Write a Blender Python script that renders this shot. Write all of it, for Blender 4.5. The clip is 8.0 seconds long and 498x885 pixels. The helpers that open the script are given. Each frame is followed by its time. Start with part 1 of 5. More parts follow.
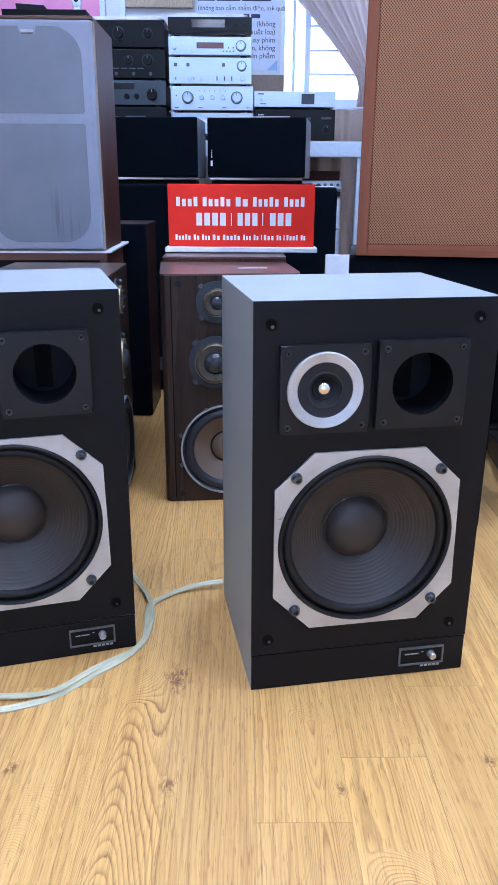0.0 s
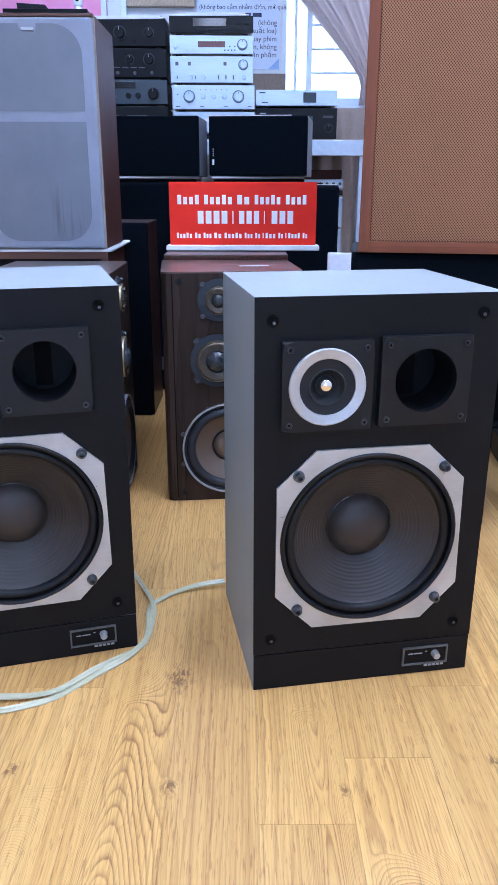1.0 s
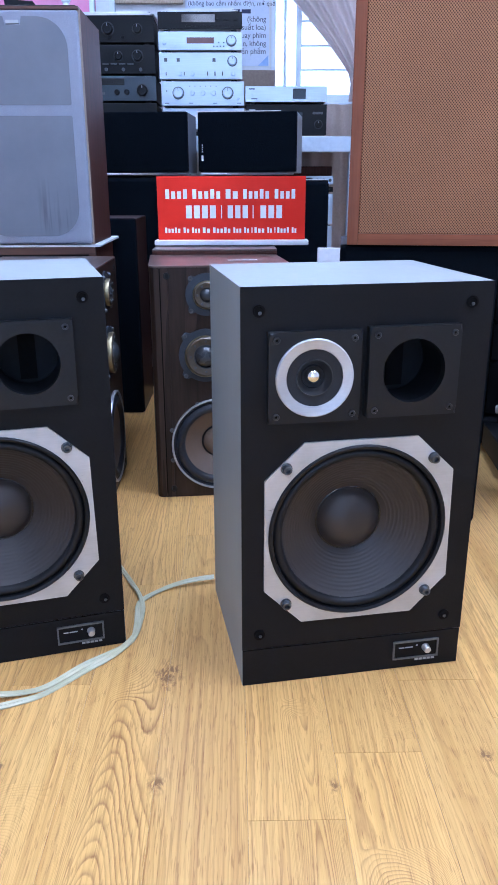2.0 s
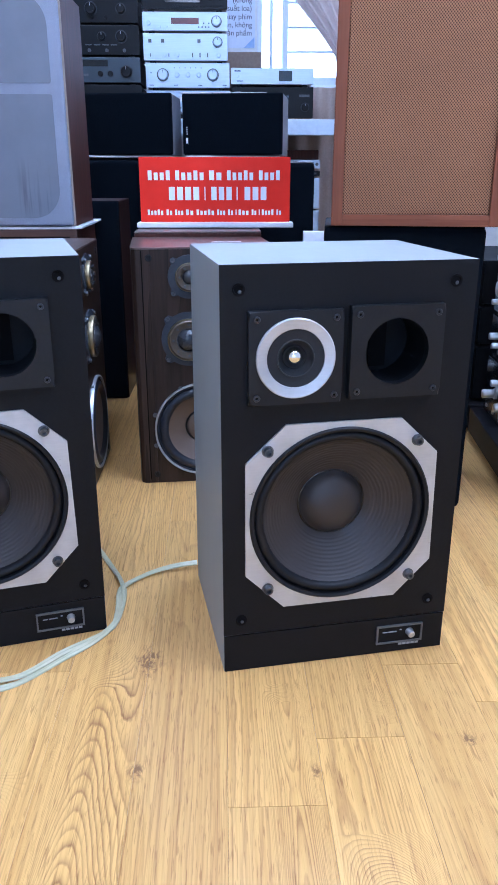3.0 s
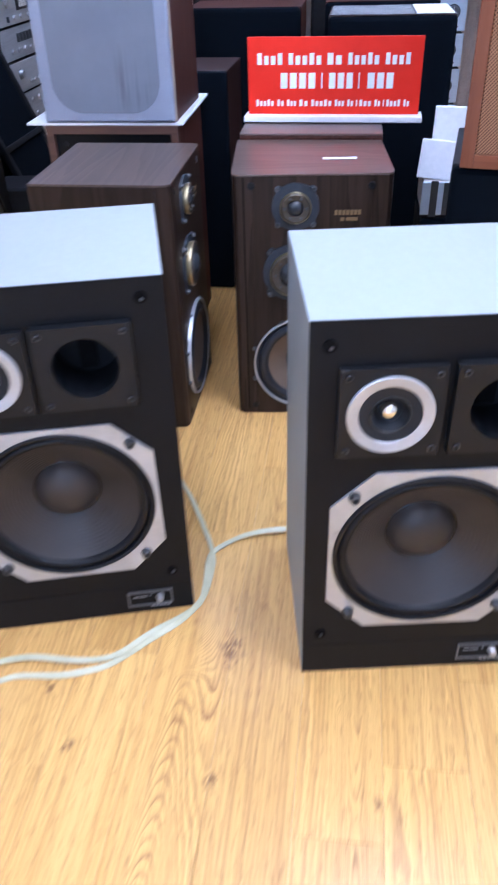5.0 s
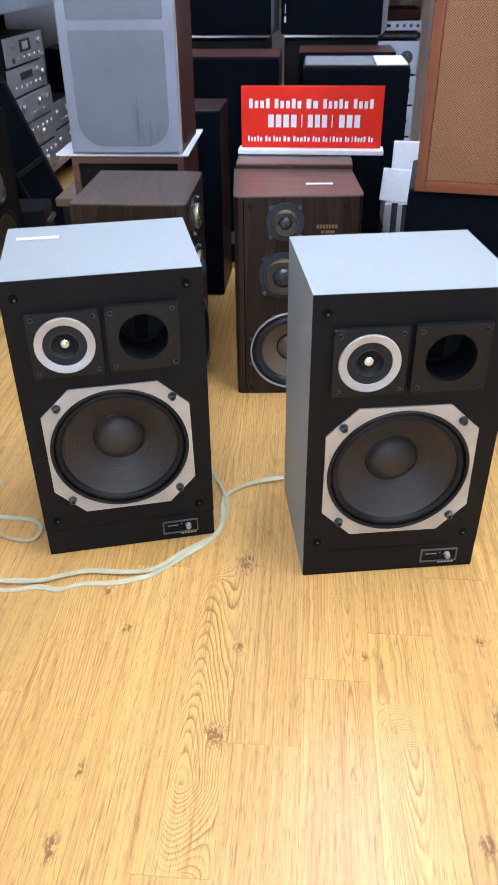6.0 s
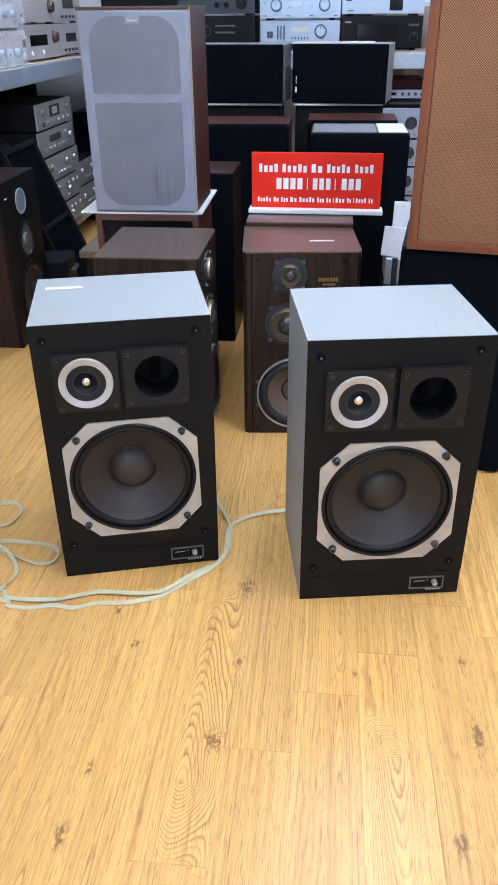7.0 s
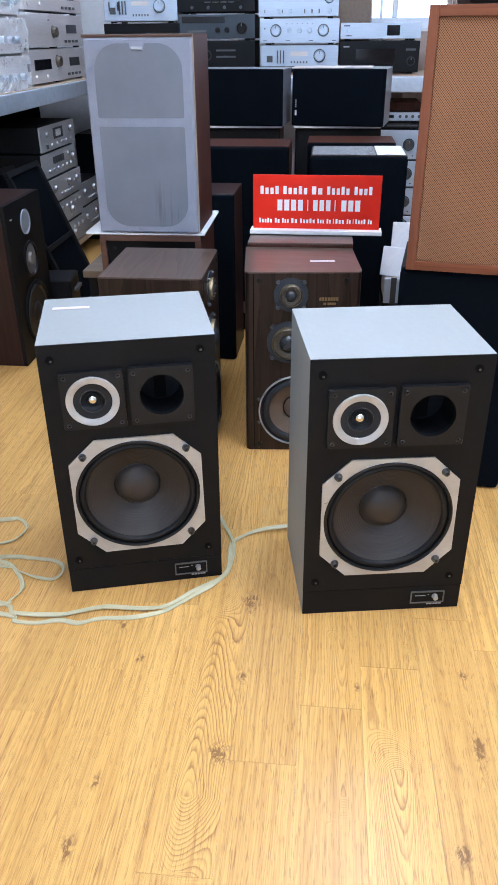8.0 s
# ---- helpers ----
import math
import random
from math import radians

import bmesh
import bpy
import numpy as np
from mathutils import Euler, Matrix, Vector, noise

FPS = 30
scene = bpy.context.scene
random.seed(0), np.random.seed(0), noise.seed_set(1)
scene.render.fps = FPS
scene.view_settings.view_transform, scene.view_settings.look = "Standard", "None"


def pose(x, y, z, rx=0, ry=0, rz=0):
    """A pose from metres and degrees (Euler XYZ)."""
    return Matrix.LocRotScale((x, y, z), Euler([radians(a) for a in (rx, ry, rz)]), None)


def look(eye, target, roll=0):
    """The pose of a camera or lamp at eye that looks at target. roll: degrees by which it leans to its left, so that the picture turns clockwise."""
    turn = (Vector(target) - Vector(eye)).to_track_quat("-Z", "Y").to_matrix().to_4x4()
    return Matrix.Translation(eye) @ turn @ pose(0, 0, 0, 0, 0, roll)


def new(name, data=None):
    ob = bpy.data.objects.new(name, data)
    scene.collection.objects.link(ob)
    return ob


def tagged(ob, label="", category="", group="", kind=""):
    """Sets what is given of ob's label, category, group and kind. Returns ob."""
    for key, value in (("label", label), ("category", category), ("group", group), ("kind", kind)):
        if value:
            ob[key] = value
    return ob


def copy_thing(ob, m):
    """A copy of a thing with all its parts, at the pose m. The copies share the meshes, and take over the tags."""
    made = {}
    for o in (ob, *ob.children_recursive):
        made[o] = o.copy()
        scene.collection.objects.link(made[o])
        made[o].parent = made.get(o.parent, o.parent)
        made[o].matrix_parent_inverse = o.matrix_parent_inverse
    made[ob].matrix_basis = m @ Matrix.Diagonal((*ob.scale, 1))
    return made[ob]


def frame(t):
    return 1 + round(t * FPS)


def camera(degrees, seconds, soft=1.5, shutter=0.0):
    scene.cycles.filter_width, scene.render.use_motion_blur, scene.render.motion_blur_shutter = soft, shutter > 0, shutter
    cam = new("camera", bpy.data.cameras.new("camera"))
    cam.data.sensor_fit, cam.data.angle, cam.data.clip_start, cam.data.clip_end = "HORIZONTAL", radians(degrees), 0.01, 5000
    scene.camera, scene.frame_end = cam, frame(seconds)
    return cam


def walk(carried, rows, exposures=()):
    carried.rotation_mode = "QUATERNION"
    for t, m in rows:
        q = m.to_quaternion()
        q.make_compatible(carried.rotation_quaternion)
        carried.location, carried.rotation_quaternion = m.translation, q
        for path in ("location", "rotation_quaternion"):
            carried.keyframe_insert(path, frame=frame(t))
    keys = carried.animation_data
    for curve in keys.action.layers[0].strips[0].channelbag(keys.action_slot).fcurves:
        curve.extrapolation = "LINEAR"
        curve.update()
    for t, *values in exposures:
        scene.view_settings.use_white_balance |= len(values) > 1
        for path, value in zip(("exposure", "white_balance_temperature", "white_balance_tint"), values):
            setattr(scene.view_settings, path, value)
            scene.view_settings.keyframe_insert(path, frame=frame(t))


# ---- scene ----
K = 1.1          # metres in one unit of the plan below
cam = camera(36.7, 8.0, soft=1.6, shutter=0.5)
PATH = [
    (0, (0.051, 0.039, 0.75), (0.373, 1.902, 0.098), 0.3),

    (0.5, (0.052, 0.043, 0.746), (0.371, 1.906, 0.092), 0.2),

    (1, (0.054, 0.047, 0.743), (0.369, 1.912, 0.092), 0.1),

    (1.2, (0.055, 0.048, 0.741), (0.37, 1.913, 0.092), 0.1),

    (2.3, (0.072, 0.057, 0.723), (0.41, 1.916, 0.068), -0.2),

    (2.5, (0.077, 0.059, 0.719), (0.418, 1.916, 0.058), -0.2),

    (3, (0.079, 0.067, 0.715), (0.437, 1.913, 0.034), -0.0),

    (3.3, (0.096, 0.106, 0.702), (0.456, 1.944, -0.001), 0.3),

    (3.5, (0.131, 0.168, 0.692), (0.48, 1.995, -0.044), 0.7),

    (3.7, (0.176, 0.256, 0.659), (0.525, 2.064, -0.121), 1.1),

    (4, (0.218, 0.399, 0.664), (0.534, 2.187, -0.175), 0.6),

    (4.2, (0.226, 0.435, 0.747), (0.49, 2.196, -0.163), -0.1),

    (4.3, (0.225, 0.434, 0.8), (0.453, 2.178, -0.151), -0.1),

    (4.5, (0.218, 0.401, 0.89), (0.365, 2.109, -0.14), 0.2),

    (4.7, (0.199, 0.353, 0.941), (0.267, 2.025, -0.154), -0.4),

    (5, (0.141, 0.252, 0.976), (0.165, 1.888, -0.174), -1.8),

    (5.2, (0.084, 0.151, 1.001), (0.144, 1.775, -0.165), -2.2),

    (6.3, (0.034, -0.162, 1.082), (0.164, 1.529, 0.021), -0.6),

    (6.5, (0.041, -0.194, 1.09), (0.157, 1.512, 0.054), -0.5),

    (7, (0.05, -0.24, 1.115), (0.142, 1.494, 0.122), -0.5),

    (7.5, (0.042, -0.256, 1.127), (0.132, 1.488, 0.153), -0.4),

    (8, (0.039, -0.264, 1.129), (0.136, 1.491, 0.175), -0.5),

]
walk(cam, [(t, look(Vector(eye) * K, Vector(target) * K, roll)) for t, eye, target, roll in PATH],
     exposures=[(0.0, 1.23, 4950, 18), (3.4, 1.28, 4740, 17), (4.0, 1.36, 4700, 16), (4.5, 1.52, 4900, 23), (5.2, 1.55, 5250, 19), (6.3, 1.30, 5800, 12), (8.0, 1.27, 5800, 12)])

# ---- light ----
world = bpy.data.worlds.new("daylight")
scene.world = world
world.use_nodes = True
wn = world.node_tree.nodes
sky = wn.new("ShaderNodeTexSky")
sky.sky_type, sky.sun_disc = "NISHITA", False
sky.sun_elevation, sky.sun_rotation = radians(50), radians(20)
wn["Background"].inputs[1].default_value = 0.1
world.node_tree.links.new(sky.outputs[0], wn["Background"].inputs[0])

LAMP, OUTSIDE, FRONT = 10.8, 1.4, 0.7


# ---- materials ----
def material(name, rough=0.5, metal=0.0, spec=0.5, coat=0.0):
    m = bpy.data.materials.new(name)
    m.use_nodes = True
    n = m.node_tree.nodes
    p = n["Principled BSDF"]
    p.inputs["Roughness"].default_value, p.inputs["Metallic"].default_value = rough, metal
    p.inputs["Specular IOR Level"].default_value, p.inputs["Coat Weight"].default_value = spec, coat
    p.inputs["Coat Roughness"].default_value = 0.25
    return m, n, m.node_tree.links, p


def coords(n, l, scale, spread=0.0):
    tc, mp = n.new("ShaderNodeTexCoord"), n.new("ShaderNodeMapping")
    mp.inputs["Scale"].default_value = scale
    l.new(tc.outputs["Object"], mp.inputs["Vector"])
    if spread:
        info, mul = n.new("ShaderNodeObjectInfo"), n.new("ShaderNodeVectorMath")
        mul.operation = "SCALE"
        mul.inputs[0].default_value = (spread, spread * 1.7, spread * 0.6)
        l.new(info.outputs["Random"], mul.inputs["Scale"])
        l.new(mul.outputs[0], mp.inputs["Location"])
    return mp.outputs[0]


def noise_tex(n, l, vec, scale, detail=4.0, rough=0.6, distortion=0.0):
    t = n.new("ShaderNodeTexNoise")
    t.inputs["Scale"].default_value, t.inputs["Detail"].default_value = scale, detail
    t.inputs["Roughness"].default_value, t.inputs["Distortion"].default_value = rough, distortion
    l.new(vec, t.inputs["Vector"])
    return t.outputs["Fac"]


def ramp(n, l, fac, stops):
    r = n.new("ShaderNodeValToRGB")
    e = r.color_ramp.elements
    while len(e) < len(stops):
        e.new(0.5)
    for el, (at, c) in zip(e, stops):
        el.position, el.color = at, (*c, 1) if len(c) == 3 else c
    l.new(fac, r.inputs[0])
    return r.outputs[0]


def math_node(n, l, op, a, b=None):
    m = n.new("ShaderNodeMath")
    m.operation = op
    for i, v in enumerate((a, b)):
        if v is None:
            continue
        if isinstance(v, (int, float)):
            m.inputs[i].default_value = v
        else:
            l.new(v, m.inputs[i])
    return m.outputs[0]


def mix_col(n, l, fac, a, b, mode="MIX"):
    m = n.new("ShaderNodeMix")
    m.data_type, m.blend_type = "RGBA", mode
    for s, v in ((m.inputs[0], fac), (m.inputs[6], a), (m.inputs[7], b)):
        if isinstance(v, (int, float)):
            s.default_value = v
        elif isinstance(v, tuple):
            s.default_value = (*v, 1)
        else:
            l.new(v, s)
    return m.outputs[2]


def bump(n, l, p, height, strength, distance=0.002):
    b = n.new("ShaderNodeBump")
    b.inputs["Strength"].default_value, b.inputs["Distance"].default_value = strength, distance
    l.new(height, b.inputs["Height"])
    l.new(b.outputs[0], p.inputs["Normal"])


def surface(name, c1, c2, rough=0.5, metal=0.0, fine=60.0, coarse=4.0, relief=0.1, stretch=(1, 1, 1), coat=0.0, spec=0.5, wear=0.12):
    """A paint, plastic or metal with a fine grain and slow stains."""
    m, n, l, p = material(name, rough, metal, spec, coat)
    v = coords(n, l, stretch, 3.0)
    a, b = noise_tex(n, l, v, fine, 3), noise_tex(n, l, v, coarse, 5)
    both = math_node(n, l, "ADD", math_node(n, l, "MULTIPLY", a, 0.5), math_node(n, l, "MULTIPLY", b, 0.5))
    l.new(ramp(n, l, both, [(0.35, c1), (0.65, c2)]), p.inputs["Base Color"])
    r = math_node(n, l, "ADD", math_node(n, l, "MULTIPLY", b, wear * 2), rough - wear)
    l.new(r, p.inputs["Roughness"])
    bump(n, l, p, a, relief, 0.001)
    return m


def wood(name, dark, light, axis="z", rough=0.45, coat=0.0, tight=45.0, lines=12.0, spec=0.5):
    """Veneer: long fibres along one axis, and slow contour figure."""
    m, n, l, p = material(name, rough, 0.0, spec, coat)
    s = {"x": (0.06, 1, 1), "y": (1, 0.06, 1), "z": (1, 1, 0.06)}[axis]
    v = coords(n, l, s, 5.0)
    fibre = noise_tex(n, l, v, tight * 4, 3, 0.7)
    figure = noise_tex(n, l, v, 9.0, 2, 0.5, 0.4)
    bands = math_node(n, l, "FRACT", math_node(n, l, "MULTIPLY", figure, lines))
    tone = math_node(n, l, "ADD", math_node(n, l, "MULTIPLY", bands, 0.35), math_node(n, l, "MULTIPLY", fibre, 0.65))
    l.new(ramp(n, l, tone, [(0.2, dark), (0.75, light)]), p.inputs["Base Color"])
    bump(n, l, p, fibre, 0.12, 0.001)
    return m


def floor_wood():
    """Light oak planks: contour figure, fibres, pores and knots, other on each plank."""
    m, n, l, p = material("oak_plank", 0.3, 0.0, 0.4)
    v = coords(n, l, (1, 0.085, 1), 7.0)
    figure = noise_tex(n, l, v, 4.6, 1.2, 0.4, 0.15)
    geo, turn = n.new("ShaderNodeNewGeometry"), n.new("ShaderNodeMapping")
    turn.inputs["Rotation"].default_value = (0, 0, radians(9))
    turn.inputs["Scale"].default_value = (1 / K, 1 / K, 1 / K)
    l.new(geo.outputs["Position"], turn.inputs["Vector"])
    sep = n.new("ShaderNodeSeparateXYZ")
    l.new(turn.outputs[0], sep.inputs[0])

    def span(sock, a, b):
        r = n.new("ShaderNodeMapRange")
        r.inputs["From Min"].default_value, r.inputs["From Max"].default_value = a, b
        l.new(sock, r.inputs["Value"])
        return r.outputs[0]

    # arched figure: middle, half width, tip, widest and far end along the plank, height
    figure = math_node(n, l, "SUBTRACT", figure, 0.5)
    figure = math_node(n, l, "ADD", figure, math_node(n, l, "MULTIPLY", sep.outputs["X"], 2.4))
    arched = None
    for ku, half, tip, wide, end, high in ((-0.117, 0.067, 1.11, 0.56, 0.40, 0.70), (0.247, 0.057, 0.73, 0.30, 0.0, 0.36), (0.150, 0.034, 0.53, 0.80, 1.0, 0.12), (0.285, 0.028, 0.91, 1.15, 1.4, 0.12),
                                           (0.388, 0.032, 1.0, 0.70, 0.60, 0.14), (-0.435, 0.034, 0.70, 0.40, 0.1, 0.14), (-0.485, 0.03, 0.70, 0.95, 1.2, 0.12), (-0.325, 0.05, 0.68, 0.30, 0.1, 0.24),
                                           (-0.228, 0.052, 0.84, 0.22, -0.2, 0.2), (0.0, 0.05, 0.42, 0.10, -0.2, 0.2), (0.36, 0.05, 0.5, 0.2, 0.0, 0.2)):
        dx = math_node(n, l, "DIVIDE", math_node(n, l, "SUBTRACT", sep.outputs["X"], ku), half)
        side = math_node(n, l, "MAXIMUM", math_node(n, l, "SUBTRACT", 1.0, math_node(n, l, "MULTIPLY", dx, dx)), 0.0)
        along = math_node(n, l, "MULTIPLY", span(sep.outputs["Y"], tip, wide), span(sep.outputs["Y"], end, wide))
        inside = math_node(n, l, "MULTIPLY", side, math_node(n, l, "MINIMUM", math_node(n, l, "MULTIPLY", along, 5.0), 1.0))
        arched = inside if arched is None else math_node(n, l, "MAXIMUM", arched, inside)
        figure = math_node(n, l, "MULTIPLY", figure, math_node(n, l, "SUBTRACT", 1.0, math_node(n, l, "MULTIPLY", inside, 0.92)))
        figure = math_node(n, l, "ADD", figure, math_node(n, l, "MULTIPLY", math_node(n, l, "MULTIPLY", side, along), high * 0.56))
    # knots: place, half width, half length, height
    spot = None
    for ku, kv, sx, sy, high in ((-0.072, 0.650, 0.013, 0.016, 0.07), (-0.050, 0.834, 0.008, 0.010, 0.05), (-0.054, 1.061, 0.014, 0.024, 0.06), (-0.323, 0.960, 0.007, 0.008, 0.07), (-0.265, 0.867, 0.006, 0.009, 0.07), (-0.276, 0.574, 0.006, 0.010, 0.06),
                                 (0.178, 0.826, 0.004, 0.008, 0.06), (0.390, 0.876, 0.006, 0.008, 0.06), (0.393, 0.701, 0.007, 0.020, 0.08), (-0.288, 0.450, 0.007, 0.014, 0.07), (0.333, 0.496, 0.010, 0.012, 0.08)):
        off, mul, ln = n.new("ShaderNodeVectorMath"), n.new("ShaderNodeVectorMath"), n.new("ShaderNodeVectorMath")
        off.operation, mul.operation, ln.operation = "SUBTRACT", "MULTIPLY", "LENGTH"
        off.inputs[1].default_value = (ku, kv, 0)
        mul.inputs[1].default_value = (1 / sx, 1 / sy, 0)
        l.new(turn.outputs[0], off.inputs[0])
        l.new(off.outputs[0], mul.inputs[0])
        l.new(mul.outputs[0], ln.inputs[0])
        d2 = math_node(n, l, "ADD", math_node(n, l, "MULTIPLY", ln.outputs["Value"], ln.outputs["Value"]), 1.0)
        rise = math_node(n, l, "DIVIDE", high, d2)
        figure = math_node(n, l, "ADD", figure, math_node(n, l, "DIVIDE", rise, math_node(n, l, "POWER", d2, 0.6)))
        spot = rise if spot is None else math_node(n, l, "ADD", spot, rise)
    # the contours waver slowly, and jag finely where fibres cross them
    slow_wave = noise_tex(n, l, coords(n, l, (1, 0.3, 1), 3.0), 16.0, 2)
    jag = noise_tex(n, l, coords(n, l, (1, 0.22, 1), 3.0), 190.0, 2, 0.6)
    figure = math_node(n, l, "ADD", figure, math_node(n, l, "MULTIPLY", slow_wave, 0.05))
    figure = math_node(n, l, "ADD", figure, math_node(n, l, "MULTIPLY", jag, 0.006))
    count = math_node(n, l, "MULTIPLY", figure, 50.0)
    rings = math_node(n, l, "FRACT", count)
    rings = math_node(n, l, "MULTIPLY", math_node(n, l, "POWER", rings, 3.4), math_node(n, l, "MINIMUM", math_node(n, l, "MULTIPLY", math_node(n, l, "SUBTRACT", 1.0, rings), 7.0), 1.0))
    each = n.new("ShaderNodeTexWhiteNoise")
    each.noise_dimensions = "1D"
    l.new(math_node(n, l, "FLOOR", count), each.inputs["W"])
    rings = math_node(n, l, "MULTIPLY", rings, math_node(n, l, "ADD", math_node(n, l, "MULTIPLY", each.outputs["Value"], 0.6), 0.5))
    patchy = ramp(n, l, noise_tex(n, l, coords(n, l, (1, 0.16, 1), 2.0), 8.0, 3), [(0.36, (0.3, 0.3, 0.3)), (0.60, (1, 1, 1))])
    rings = math_node(n, l, "MULTIPLY", rings, patchy)
    v2 = coords(n, l, (1, 0.012, 1), 7.0)
    fibre = noise_tex(n, l, v2, 300.0, 4, 0.7)
    broken = ramp(n, l, noise_tex(n, l, coords(n, l, (1, 0.05, 1), 6.0), 260.0, 3, 0.6), [(0.34, (0.72, 0.72, 0.72)), (0.56, (1, 1, 1))])
    rings = math_node(n, l, "MULTIPLY", rings, broken)
    own = n.new("ShaderNodeObjectInfo")
    rings = math_node(n, l, "MULTIPLY", rings, math_node(n, l, "ADD", math_node(n, l, "MULTIPLY", arched, 0.45), math_node(n, l, "ADD", math_node(n, l, "MULTIPLY", own.outputs["Random"], 0.35), 0.42)))
    streak = noise_tex(n, l, coords(n, l, (1, 0.022, 1), 5.0), 75.0, 3, 0.6)
    pores = noise_tex(n, l, coords(n, l, (1, 0.06, 1), 3.0), 480.0, 2, 0.5)
    slow = noise_tex(n, l, coords(n, l, (1, 0.12, 1), 4.0), 11.0, 3)
    base = mix_col(n, l, slow, (0.625, 0.365, 0.108), (0.80, 0.515, 0.182))
    base = mix_col(n, l, 1.0, base, ramp(n, l, streak, [(0.34, (0.87, 0.82, 0.75)), (0.50, (1.0, 1.0, 1.0)), (0.66, (1.03, 1.03, 1.03))]), "MULTIPLY")
    c = mix_col(n, l, math_node(n, l, "MULTIPLY", rings, 2.0), base, (0.36, 0.18, 0.054))
    grain = ramp(n, l, noise_tex(n, l, coords(n, l, (1, 0.010, 1), 8.0), 250.0, 3, 0.55), [(0.55, (0, 0, 0)), (0.63, (1, 1, 1))])
    where = ramp(n, l, noise_tex(n, l, coords(n, l, (1, 0.25, 1), 6.0), 7.0, 3), [(0.40, (0.12, 0.12, 0.12)), (0.60, (1, 1, 1))])
    c = mix_col(n, l, math_node(n, l, "MULTIPLY", math_node(n, l, "MULTIPLY", grain, where), 0.5), c, (0.34, 0.165, 0.046))
    dark = ramp(n, l, fibre, [(0.34, (0.58, 0.45, 0.33)), (0.54, (1.0, 1.0, 1.0))])
    c = mix_col(n, l, 0.34, c, dark, "MULTIPLY")
    pore = ramp(n, l, pores, [(0.33, (0.44, 0.33, 0.24)), (0.42, (1, 1, 1))])
    c = mix_col(n, l, 0.5, c, pore, "MULTIPLY")
    flecks = noise_tex(n, l, coords(n, l, (1, 0.55, 1)), 95.0, 4, 0.7, 0.6)
    rough_spot = math_node(n, l, "MULTIPLY", spot, ramp(n, l, flecks, [(0.40, (0.15, 0.15, 0.15)), (0.62, (1.5, 1.5, 1.5))]))
    knot = ramp(n, l, rough_spot, [(0.013, (0, 0, 0)), (0.045, (0.85, 0.85, 0.85))])
    c = mix_col(n, l, knot, c, (0.20, 0.095, 0.035))
    info = n.new("ShaderNodeObjectInfo")
    tint = ramp(n, l, info.outputs["Random"], [(0.0, (0.92, 0.89, 0.86)), (1.0, (1.05, 1.03, 1.0))])
    c = mix_col(n, l, 1.0, c, tint, "MULTIPLY")
    l.new(c, p.inputs["Base Color"])
    l.new(math_node(n, l, "ADD", math_node(n, l, "MULTIPLY", fibre, 0.2), 0.225), p.inputs["Roughness"])
    bump(n, l, p, fibre, 0.1, 0.001)
    return m


def weave(name, thread, gap, w, h, rough=0.8, soft=0.5, relief=0.6, spec=0.2):
    """Woven cloth: short threads set off row by row."""
    m, n, l, p = material(name, rough, 0.0, spec)
    tc, sep, com = n.new("ShaderNodeTexCoord"), n.new("ShaderNodeSeparateXYZ"), n.new("ShaderNodeCombineXYZ")
    l.new(tc.outputs["Object"], sep.inputs[0])
    l.new(sep.outputs["X"], com.inputs["X"])
    l.new(sep.outputs["Z"], com.inputs["Y"])
    br = n.new("ShaderNodeTexBrick")
    br.inputs["Scale"].default_value = 1.0
    br.inputs["Brick Width"].default_value, br.inputs["Row Height"].default_value = w, h
    br.inputs["Mortar Size"].default_value, br.inputs["Mortar Smooth"].default_value = h * 0.22, soft
    br.inputs["Color1"].default_value = (*thread, 1)
    br.inputs["Color2"].default_value = (*[c * 0.8 for c in thread], 1)
    br.inputs["Mortar"].default_value = (*gap, 1)
    l.new(com.outputs[0], br.inputs["Vector"])
    slow = noise_tex(n, l, tc.outputs["Object"], 5.0, 4)
    shade = ramp(n, l, slow, [(0.3, (0.86, 0.84, 0.82)), (0.7, (1.05, 1.03, 1.0))])
    l.new(mix_col(n, l, 1.0, br.outputs["Color"], shade, "MULTIPLY"), p.inputs["Base Color"])
    bump(n, l, p, math_node(n, l, "SUBTRACT", 1.0, br.outputs["Fac"]), relief, 0.001)
    return m


def dotted_weave(name, thread, gap, w, h):
    """Coarse woven cloth: raised threads on a staggered lattice."""
    m, n, l, p = material(name, 0.8, 0.0, 0.2)
    tc, sep = n.new("ShaderNodeTexCoord"), n.new("ShaderNodeSeparateXYZ")
    l.new(tc.outputs["Object"], sep.inputs[0])
    a = math_node(n, l, "COSINE", math_node(n, l, "MULTIPLY", sep.outputs["X"], 2 * math.pi / w))
    b = math_node(n, l, "COSINE", math_node(n, l, "MULTIPLY", sep.outputs["Z"], 2 * math.pi / h))
    high = math_node(n, l, "ADD", math_node(n, l, "MULTIPLY", math_node(n, l, "MULTIPLY", a, b), 0.5), 0.5)
    slow = noise_tex(n, l, tc.outputs["Object"], 5.0, 4)
    shade = ramp(n, l, slow, [(0.3, (0.9, 0.88, 0.86)), (0.7, (1.04, 1.02, 1.0))])
    l.new(mix_col(n, l, 1.0, ramp(n, l, high, [(0.22, gap), (0.6, thread)]), shade, "MULTIPLY"), p.inputs["Base Color"])
    bump(n, l, p, high, 0.25, 0.001)
    return m


def glow(name, colour, strength):
    m, n, l, p = material(name)
    p.inputs["Base Color"].default_value = (*colour, 1)
    p.inputs["Emission Color"].default_value = (*colour, 1)
    p.inputs["Emission Strength"].default_value = strength
    return m


